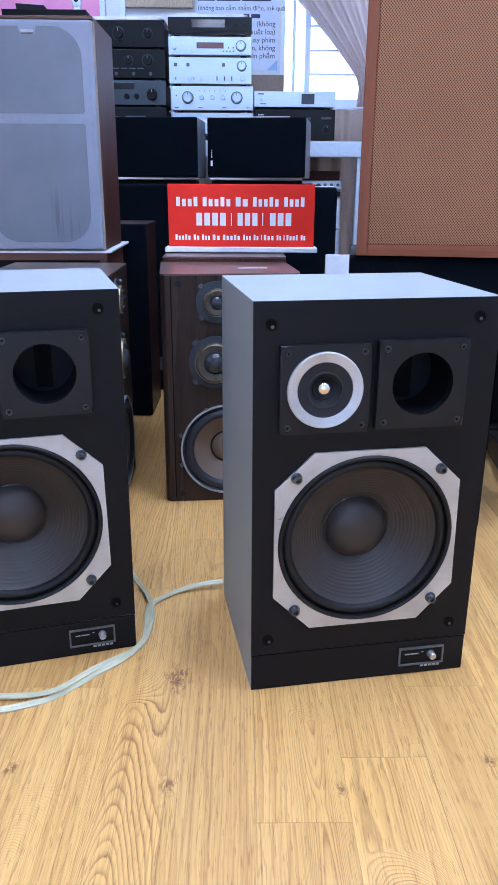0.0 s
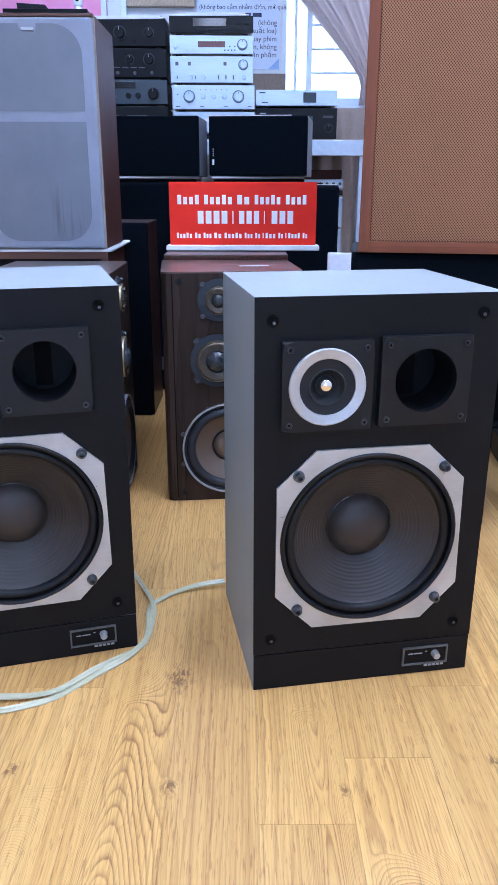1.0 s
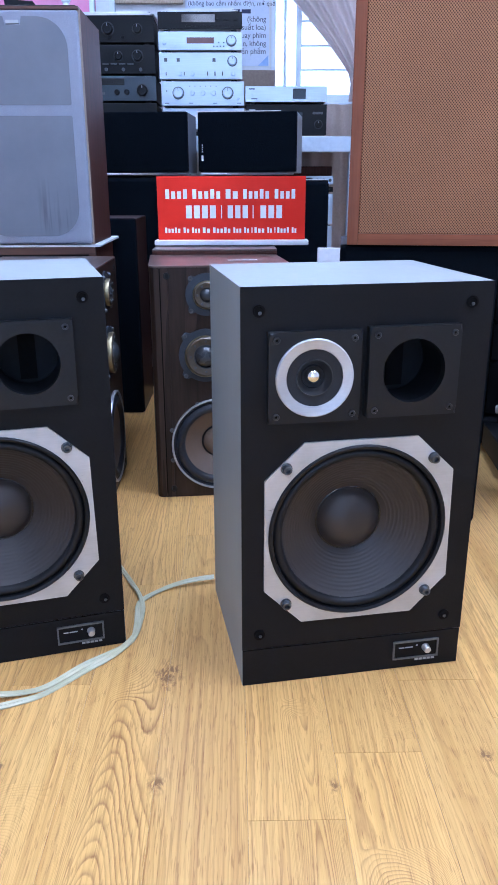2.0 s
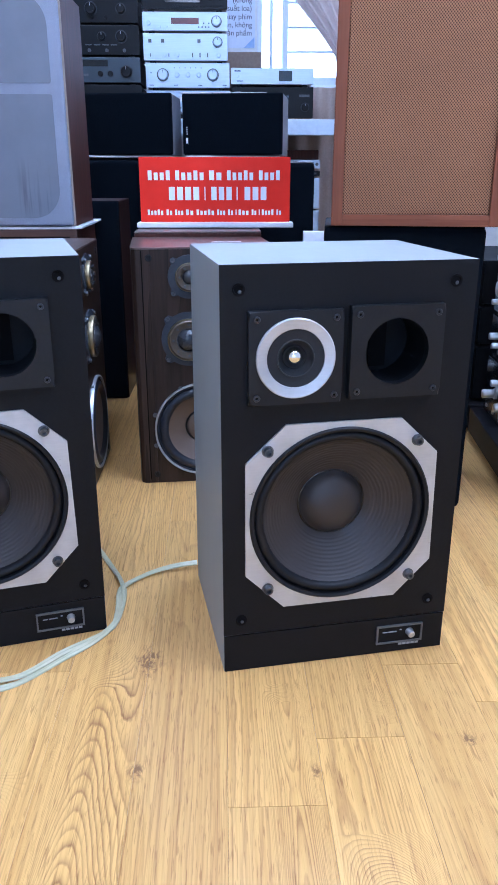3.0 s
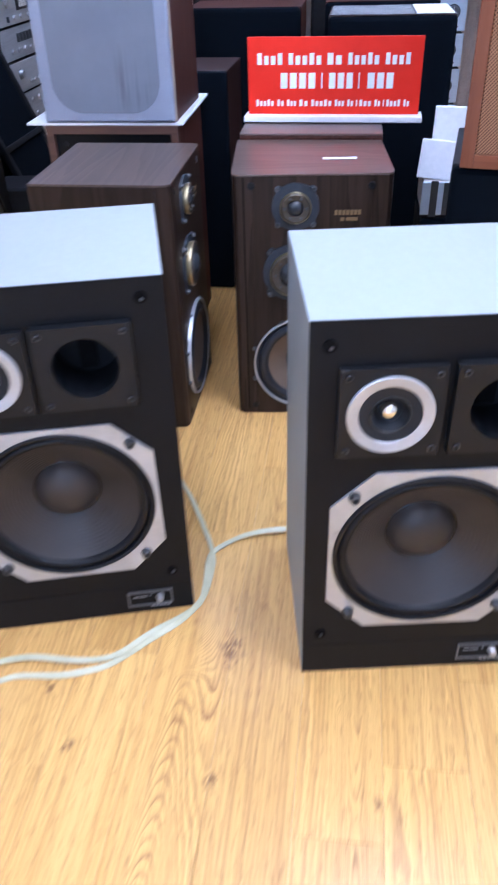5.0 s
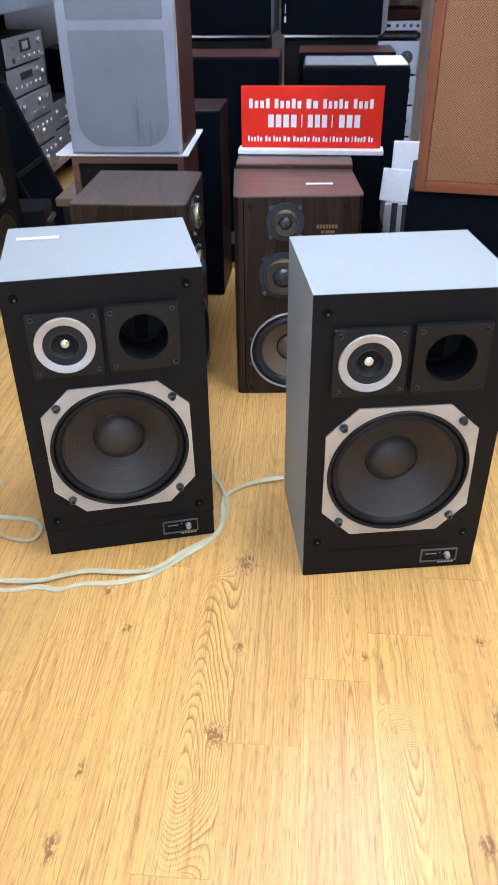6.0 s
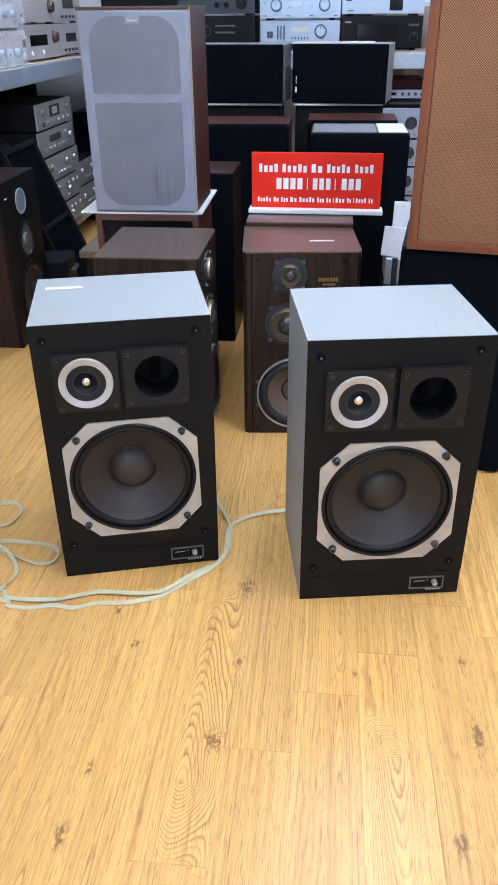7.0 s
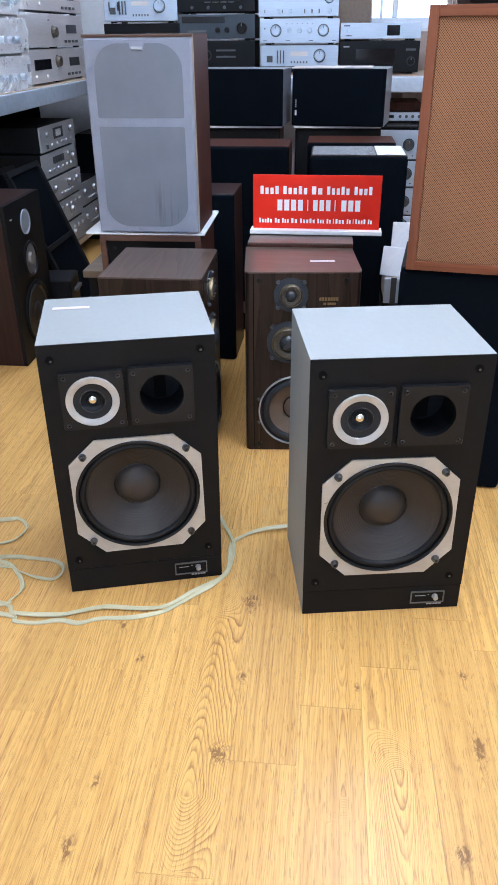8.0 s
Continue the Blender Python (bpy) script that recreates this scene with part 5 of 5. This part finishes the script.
tagged(part("brown_lid", box(-0.2, 0.2, 0, 0.3, 0, 0.045, 0.004), MAHOGANY), "brown wooden lid lying on stacked units", "lid").matrix_world = here(0.36, 4.13, 0.7675)

# left table: champagne and silver units, some wrapped in clear plastic
L1 = [("display", -0.02, 0.5, 0.2, 0.045, PALE_SILVER), ("knob", 0.30, 0.45, 0.024, BRASS), ("display", -0.38, 0.2, 0.02, 0.012, BOLT), ("button", 0.2, 0.8, 0.02, 0.006, BOLT)]
L2 = [("display", -0.05, 0.55, 0.22, 0.045, GLASS_DARK), ("knob", 0.33, 0.62, 0.024, BRASS), ("lever", -0.42, 0.5, 0.016, BOLT)] + row("knob", -0.25, 0.02, 0.18, 2, 0.009, PALE_SILVER)
for z, ctl in ((SIDE + 0.001, L2), (SIDE + 0.152, L1), (SIDE + 0.303, L2)):
    component(here(-1.285, 3.655, z, 88.5), 0.53, 0.150, 0.34, PALE_SILVER, PALE_SILVER, "champagne-silver component with brass-coloured knob on the side table", ctl, group="units on the side table")
L3 = [("display", 0.05, 0.55, 0.16, 0.04, GLASS_DARK), ("knob", -0.42, 0.7, 0.01, SILVER)] + row("button", -0.2, 0.2, 0.15, 4, 0.03, 0.012, BOLT)
for z in (SIDE + 0.001, SIDE + 0.152, SIDE + 0.303):
    component(here(-1.30, 4.145, z, 88.5), 0.43, 0.150, 0.30, PALE_SILVER, BLACK_CASE, "silver cassette deck on the side table", L3, group="units on the side table", category="player")


def wrapped(m, label):
    """A unit under crumpled clear film."""
    t = thing("wrapped_amplifier", m, label, "amplifier", "wrapped units")
    part("case", box(-0.2, 0.2, 0.006, 0.3, 0.0, 0.13, 0.002), PALE_SILVER, t)
    for x in (-0.12, -0.04, 0.05, 0.13):
        part("knob", lathe([(0, -0.016), (0.014, -0.015), (0.015, 0.0058)], x, 0.05, 16), SILVER, t, smooth=40)
    bm = bmesh.new()
    nx, nz = 40, 16
    rows = []
    for j in range(nz + 1):
        r = []
        for i in range(nx + 1):
            x, z = -0.206 + 0.412 * i / nx, 0.135 * j / nz
            y = -0.016 + 0.014 * noise.noise(Vector((x * 26, z * 26, m.translation.z * 9))) - 0.006 * abs(noise.noise(Vector((x * 50, z * 50, 3))))
            r.append(bm.verts.new((x, y, z)))
        rows.append(r)
    for a, b in zip(rows, rows[1:]):
        for i in range(nx):
            bm.faces.new([a[i], a[i + 1], b[i + 1], b[i]])
    part("plastic_film", bm, WRAP, t, "crumpled clear plastic film")
    return t


for z in (SIDE + 0.001, SIDE + 0.144, SIDE + 0.287):
    wrapped(here(-1.275, 3.175, z, 88.5), "silver amplifier wrapped in crumpled clear plastic")

# stack with many chrome knobs under the left table
K1 = [("display", 0.0, 0.62, 0.14, 0.05, GLASS_DARK), ("knob", -0.34, 0.66, 0.014, DULL_CHROME), ("knob", 0.36, 0.66, 0.016, DULL_CHROME)] + row("display", -0.035, 0.035, 0.62, 2, 0.045, 0.032, WHITE_INK) + row("knob", -0.22, 0.36, 0.2, 5, 0.009, DULL_CHROME) + [("lever", -0.36, 0.2, 0.01, BOLT)]
K2 = row("lever", -0.2, 0.06, 0.66, 5, 0.016, BOLT) + [("knob", 0.25, 0.7, 0.013, DULL_CHROME), ("knob", 0.38, 0.52, 0.017, DULL_CHROME)] + row("knob", -0.34, 0.3, 0.26, 6, 0.010, DULL_CHROME)
K3 = [("knob", -0.33, 0.6, 0.017, DULL_CHROME), ("knob", 0.1, 0.62, 0.018, DULL_CHROME), ("knob", 0.34, 0.62, 0.016, DULL_CHROME)] + row("knob", -0.15, 0.2, 0.25, 5, 0.008, DULL_CHROME)
K4 = row("knob", -0.3, 0.4, 0.7, 6, 0.011, DULL_CHROME) + [("knob", 0.12, 0.45, 0.02, DULL_CHROME)] + row("knob", -0.3, 0.1, 0.2, 3, 0.009, DULL_CHROME)
for i, ctl in enumerate((K4, K4, K3, K2, K1)):
    component(here(-1.275 - 0.004 * (i % 2), 3.71 + 0.012 * (i % 3) - 0.008 * i, 0.135 + 0.1235 * i, 89), 0.50, 0.122, 0.32, SHADED_SILVER, BLACK_CASE, "silver vintage amplifier crowded with chrome knobs", ctl, group="stack with chrome knobs")
for i in range(2):
    component(here(-1.29, 4.20, 0.135 + 0.135 * i, 89), 0.40, 0.132, 0.30, SHADED_SILVER, BLACK_CASE, "small dark-sided amplifier with chrome knobs", K3, group="second stack below the side table")

# black boxes added to stand for the deep shade under the side table
for v in (3.0, 3.42, 3.84, 4.26):
    t = cloth_speaker("loudspeaker", here(-1.63, v, 0.0, 90), 0.40, 0.88, 0.30, BLACK_CASE, BLACK_CLOTH, "large black box added for the shade beneath the side table", group="speakers beneath the table")
cloth_speaker("loudspeaker", here(-1.22, 4.40, 0.0), 0.40, 0.62, 0.30, BLACK_CASE, BLACK_CLOTH, "dark box added for the shade in the corner below the table")

# left speaker, leaning black panel, low stool
fl = thing("loudspeaker", here(-1.05, 2.54, 0.001, 90), "brown veneered loudspeaker with black front and bare drivers", "loudspeaker")
part("cabinet", box(-0.18, 0.18, 0.016, 0.34, 0, 0.603, 0.002), DARK_BROWN, fl)
part("baffle", box(-0.18, 0.18, 0.0, 0.0155, 0.0, 0.603, 0.001), BLACK_BAFFLE, fl)
part("tweeter", lathe([(0.046, 0), (0.046, -0.004), (0.042, -0.005), (0.038, -0.002), (0.02, -0.003), (0.0, -0.008)], 0.0, 0.515, 36), SILVER, fl, "bright metal tweeter disc", smooth=40)
mid = part("midrange_rim", lathe([(0.068, 0), (0.068, -0.006), (0.060, -0.008), (0.056, 0.0)], 0.0, 0.375, 40), RUBBER, fl, smooth=40)
part("cone", lathe([(0.056, -0.001), (0.034, -0.0005), (0.026, -0.0005), (0.022, -0.009), (0, -0.013)], 0.0, 0.375, 40), GREY_CONE, mid, "pale grey cone", smooth=40)
wr = part("woofer_rim", lathe([(0.125, 0), (0.125, -0.006), (0.117, -0.009), (0.108, 0.0)], 0.0, 0.165, 56), RUBBER, fl, smooth=40)
part("surround", lathe([(0.108, -0.001), (0.102, -0.007), (0.094, -0.001)], 0.0, 0.165, 56), BOLT, wr, smooth=60)
part("cone", lathe([(0.094, -0.001), (0.05, -0.0006), (0.04, -0.0006), (0.033, -0.009), (0, -0.016)], 0.0, 0.165, 56), CONE, wr, smooth=40)
part("name_plate", box(-0.14, -0.12, -0.0008, -0.0001, 0.545, 0.55), WHITE_INK, fl)

gp = thing("leaning_grille", here(-1.005, 3.11, 0.02, 90, -22), "black speaker grille frame leaning against the side table", "speaker grille")
fr = bmesh.new()
for b in ((-0.19, 0.19, 0.0, 0.025), (-0.19, 0.19, 0.635, 0.66), (-0.19, -0.165, 0.025, 0.635), (0.165, 0.19, 0.025, 0.635), (-0.165, 0.165, 0.30, 0.32)):
    box(b[0], b[1], 0.0, 0.022, b[2], b[3], 0.003, bm=fr)
part("frame", fr, BLACK_CASE, gp)
part("cloth", box(-0.165, 0.165, 0.010, 0.014, 0.025, 0.635), BLACK_CLOTH, gp)
gp2 = copy_thing(gp, here(-1.09, 3.0, 0.02, 84, -24))
cb = thing("black_box", here(-0.985, 2.835, 0.0, 96), "black equipment box with a carrying handle on the floor", "box")
part("body", box(-0.085, 0.085, 0.0, 0.14, 0.0, 0.23, 0.008), BLACK_CASE, cb)
part("handle", box(-0.05, 0.05, -0.02, -0.002, 0.17, 0.185, 0.005), BOLT, cb)

st = thing("wooden_dolly", here(-0.655, 2.47, 0.0), "low pale wooden stand on black castors", "stand")
part("board", box(-0.17, 0.14, 0, 0.32, 0.325, 0.352, 0.003), OLD_BOARD, st)
for x in (-0.14, 0.11):
    for y in (0.04, 0.28):
        leg = part("post", box(x - 0.016, x + 0.016, y - 0.016, y + 0.016, 0.05, 0.3248, 0.002), BLACK_CASE, st)
        part("castor", lathe([(0, -0.012), (0.022, -0.012), (0.025, -0.008), (0.025, 0.008), (0.022, 0.012), (0, 0.012)], x, 0.025, 20), RUBBER, leg, smooth=40).matrix_basis = Matrix.Translation((0, y * K, 0))

# white foam pieces on a silver unit between the tall and the teak speakers
bs = cloth_speaker("loudspeaker", here(0.52, 2.42, 0.0, 0), 0.44, 0.255, 0.20, BLACK_CASE, BLACK_CLOTH, "low black loudspeaker mostly hidden behind others")
component(here(0.51, 2.43, 0.2565), 0.42, 0.10, 0.19, SILVER, PALE_SILVER, "small silver unit half hidden by white foam", [("display", -0.42, 0.5, 0.02, 0.10, BOLT), ("display", -0.3, 0.5, 0.05, 0.09, BOLT)])
tagged(part("foam_sheet", box(-0.07, 0.12, -0.006, 0.006, 0, 0.178, 0.003), WHITE_PLASTIC), "white foam sheet standing tilted on a silver unit", "foam sheet", "standing foam sheets").matrix_world = here(0.388, 2.50, 0.3585, -4, -6, 1)
tagged(part("foam_sheet", box(-0.05, 0.09, -0.005, 0.005, 0, 0.102, 0.003), WHITE_PLASTIC), "smaller white foam sheet leaning on a larger one", "foam sheet", "standing foam sheets").matrix_world = here(0.333, 2.455, 0.3585, -10, -12, 3)

# stack along the right wall
LONG_A = [("post", -0.05, 0.82, 0.0085, SATIN_KNOB), ("post", 0.07, 0.80, 0.0085, SATIN_KNOB), ("post", 0.07, 0.50, 0.011, SATIN_KNOB), ("post", 0.19, 0.47, 0.011, SATIN_KNOB), ("post", -0.22, 0.5, 0.011, SATIN_KNOB), ("post", 0.33, 0.5, 0.011, SATIN_KNOB), ("display", -0.2, 0.85, 0.12, 0.02, GLASS_DARK)] + row("button", -0.4, 0.4, 0.14, 6, 0.012, 0.008, DULL_CHROME)
LONG_B = [("post", -0.20, 0.66, 0.009, SATIN_KNOB), ("post", -0.12, 0.50, 0.007, SATIN_KNOB), ("post", 0.05, 0.64, 0.009, SATIN_KNOB), ("post", 0.16, 0.48, 0.007, SATIN_KNOB), ("post", 0.32, 0.6, 0.012, SATIN_KNOB)] + row("knob", -0.42, 0.4, 0.2, 6, 0.006, DULL_CHROME)
LONG_C = [("post", -0.14, 0.66, 0.019, SATIN_KNOB), ("post", -0.22, 0.34, 0.007, SATIN_KNOB), ("post", 0.12, 0.66, 0.012, SATIN_KNOB), ("post", 0.3, 0.5, 0.015, SATIN_KNOB), ("display", -0.38, 0.6, 0.05, 0.05, GLASS_DARK)]
rack = thing("equipment_base", here(0.734, 1.79, 0.0, -96), "low black wooden base under stacked units", "base")
part("plinth", box(-0.26, 0.25, -0.012, 0.4, 0.03, 0.098, 0.003), BLACK_CASE, rack)
for x in (-0.22, 0.21):
    part("foot", box(x - 0.03, x + 0.03, 0.03, 0.37, 0, 0.0298), RUBBER, rack)
LONG_STACK = ((0.0985, 0.156, LONG_A, GLOSS_BLACK), (0.2555, 0.109, LONG_B, GLOSS_BLACK), (0.3655, 0.124, LONG_C, GLOSS_BLACK))
for z, h, ctl, face in LONG_STACK:
    component(here(0.750, 1.80, z, -96), 0.43, h, 0.34, face, BLACK_CASE, "glossy black amplifier with long bright knobs beside the black speaker", ctl, group="stack by the right wall")
component(here(0.752, 1.80, 0.4905, -96), 0.43, 0.115, 0.34, SILVER, PALE_SILVER, "pale silver amplifier on a black stack", [("post", -0.2, 0.68, 0.017, WHITE_PLASTIC), ("post", -0.21, 0.2, 0.009, SATIN_KNOB), ("post", 0.1, 0.6, 0.012, SATIN_KNOB), ("post", 0.3, 0.6, 0.016, SATIN_KNOB)])

rack2 = copy_thing(rack, here(0.786, 2.315, 0.0, -96))
for z, h, ctl, face in LONG_STACK:
    component(here(0.784, 2.315, z, -96), 0.43, h, 0.34, face, BLACK_CASE, "glossy black amplifier with bright knobs further along the wall", ctl, group="second stack by the right wall")

# ---- back wall: notice, curtain, pink display, beige drape ----
notice = thing("notice", here(0, V1 - 0.004), "pale blue paper notice with dark Vietnamese print", "notice")
part("sheet", box(-0.20, 0.262, 0, 0.003, 1.355, 1.82), surface("pale_blue_paper", (0.66, 0.72, 0.86), (0.74, 0.79, 0.90), 0.7), notice)
part("corner_print", prism([(0.20, 1.357), (0.258, 1.357), (0.258, 1.41)], -0.0006, 0.0), surface("soft_blue_print", (0.30, 0.45, 0.75), (0.4, 0.55, 0.82), 0.6), notice)


def lettering(text, u, z, size, right_end=False):
    cu = bpy.data.curves.new("lettering", "FONT")
    cu.body, cu.size, cu.align_x = text, size * K, "RIGHT" if right_end else "LEFT"
    tmp = bpy.data.objects.new("lettering", cu)
    me = bpy.data.meshes.new_from_object(tmp)
    bpy.data.objects.remove(tmp)
    me.materials.append(BLUE_INK)
    ob = new("lettering", me)
    ob.parent = notice
    ob.matrix_basis = pose(u * K, -0.0012, z * K, 90, 0, 0)


for text, z, right_end in (("(không bao cắm nhầm điện, mở quả", 1.655, None), ("(không", 1.577, True), ("công suất loa)", 1.537, True), ("quay phim", 1.497, True), ("hàn, không", 1.457, True), ("hỏi sản phẩm", 1.417, True)):
    lettering(text, 0.245 if right_end else -0.185, z, 0.038 if right_end else 0.032, bool(right_end))
bars = bmesh.new()
for x0, x1, z in ((-0.185, -0.09, 1.70), (-0.08, 0.05, 1.70), (0.06, 0.22, 1.70), (-0.185, -0.12, 1.617), (-0.11, -0.02, 1.617), (-0.01, 0.10, 1.617), (0.11, 0.16, 1.617), (-0.185, 0.2, 1.75)):
    box(x0, x1, -0.0008, 0.0, z, z + 0.02, bm=bars)
part("print_line", bars, BLUE_INK, notice)


def drape(name, path_fn, z0, z1, mat, m, label, category):
    """Hanging cloth with folds: path_fn gives x and y by fold and height."""
    bm, rows = bmesh.new(), []
    for j in range(25):
        s = j / 24
        rows.append([bm.verts.new((*path_fn(i / 90, s), z0 + (z1 - z0) * s)) for i in range(91)])
    for a, b in zip(rows, rows[1:]):
        for i in range(90):
            bm.faces.new([a[i], a[i + 1], b[i + 1], b[i]])
    bmesh.ops.solidify(bm, geom=bm.faces[:], thickness=0.003)
    ob = tagged(part(name, bm, mat, smooth=60), label, category)
    ob.matrix_world = m
    return ob


def swept(i, s):
    wide = 0.16 + 1.25 * max(0.0, (s - 0.10)) ** 1.15
    right = 1.02 + 0.1 * s
    return right - wide * (1 - i) , -0.12 + 0.028 * math.sin(i * 44 + 2 * s) * (0.5 + 0.5 * s)


drape("curtain", lambda i, s: (swept(i, s)[0] - 0.16, swept(i, s)[1]), 1.16, 2.3, CURTAIN, here(0, V1), "taupe curtain gathered to one side of the window", "curtain")
drape("draped_cloth", lambda i, s: (0.36 + 0.64 * i, -0.20 - 0.02 * math.sin(i * 34 + s) - 0.015 * math.sin(i * 13)), 0.04, 1.14, BEIGE, here(0, V1), "beige cloth hanging in folds below the window", "cloth")
pk = thing("pink_display", here(-1.05, V1 - 0.012), "pink wall panel behind white frame bars", "display panel")
part("panel", box(-0.95, 0.36, 0, 0.01, 1.50, 2.3), PINK, pk)
for x in (-0.5, 0.345, 0.455):
    part("post", box(x - 0.014, x + 0.014, -0.03, -0.001, 1.4, 2.35, 0.002), FRAME_WHITE, pk)
part("rail", box(-0.95, 0.33, -0.028, -0.001, 1.575, 1.60, 0.002), FRAME_WHITE, pk)
tagged(part("wall_beam", box(-0.58, -0.21, -0.04, -0.001, 1.66, 1.74, 0.002), PINE), "pale wooden batten on the back wall", "batten", kind="structure").matrix_world = here(0, V1)

# ---- floor planks ----
PW, PL, U_OFF = 0.119, 0.92, 0.0665
JOINT = {0: 0.773, -1: 0.637, -2: 0.423, -3: 0.12, -4: 0.833, -5: 0.712, 1: 0.885, 2: 1.04}    # where a plank of each row ends
plank = None
count = 0
for k in range(-17, 15):
    a = U_OFF + PW * k
    if a + PW > U1 or a < U0:
        continue
    start = V0 - (V0 - JOINT.get(k, k * 0.317)) % PL
    j = 0
    while start + PL * j < V1:
        b0, b1 = max(start + PL * j, V0), min(start + PL * (j + 1), V1)
        j += 1
        if b1 - b0 < 0.05:
            continue
        g = 0.00015
        at = ROOM @ Matrix.Translation(Vector((a + PW / 2, (b0 + b1) / 2, 0)) * K)
        full = abs(b1 - b0 - PL) < 1e-6
        if full and plank:
            o = new("plank", plank.data)
        else:
            o = part("plank", box(-PW / 2 + g, PW / 2 - g, -(b1 - b0) / 2 + g, (b1 - b0) / 2 - g, -0.010, 0.0, 0.0003, 1), OAK)
            if full:
                plank = o
        o.parent = floor
        o.matrix_parent_inverse = floor.matrix_world.inverted()
        o.matrix_world = at
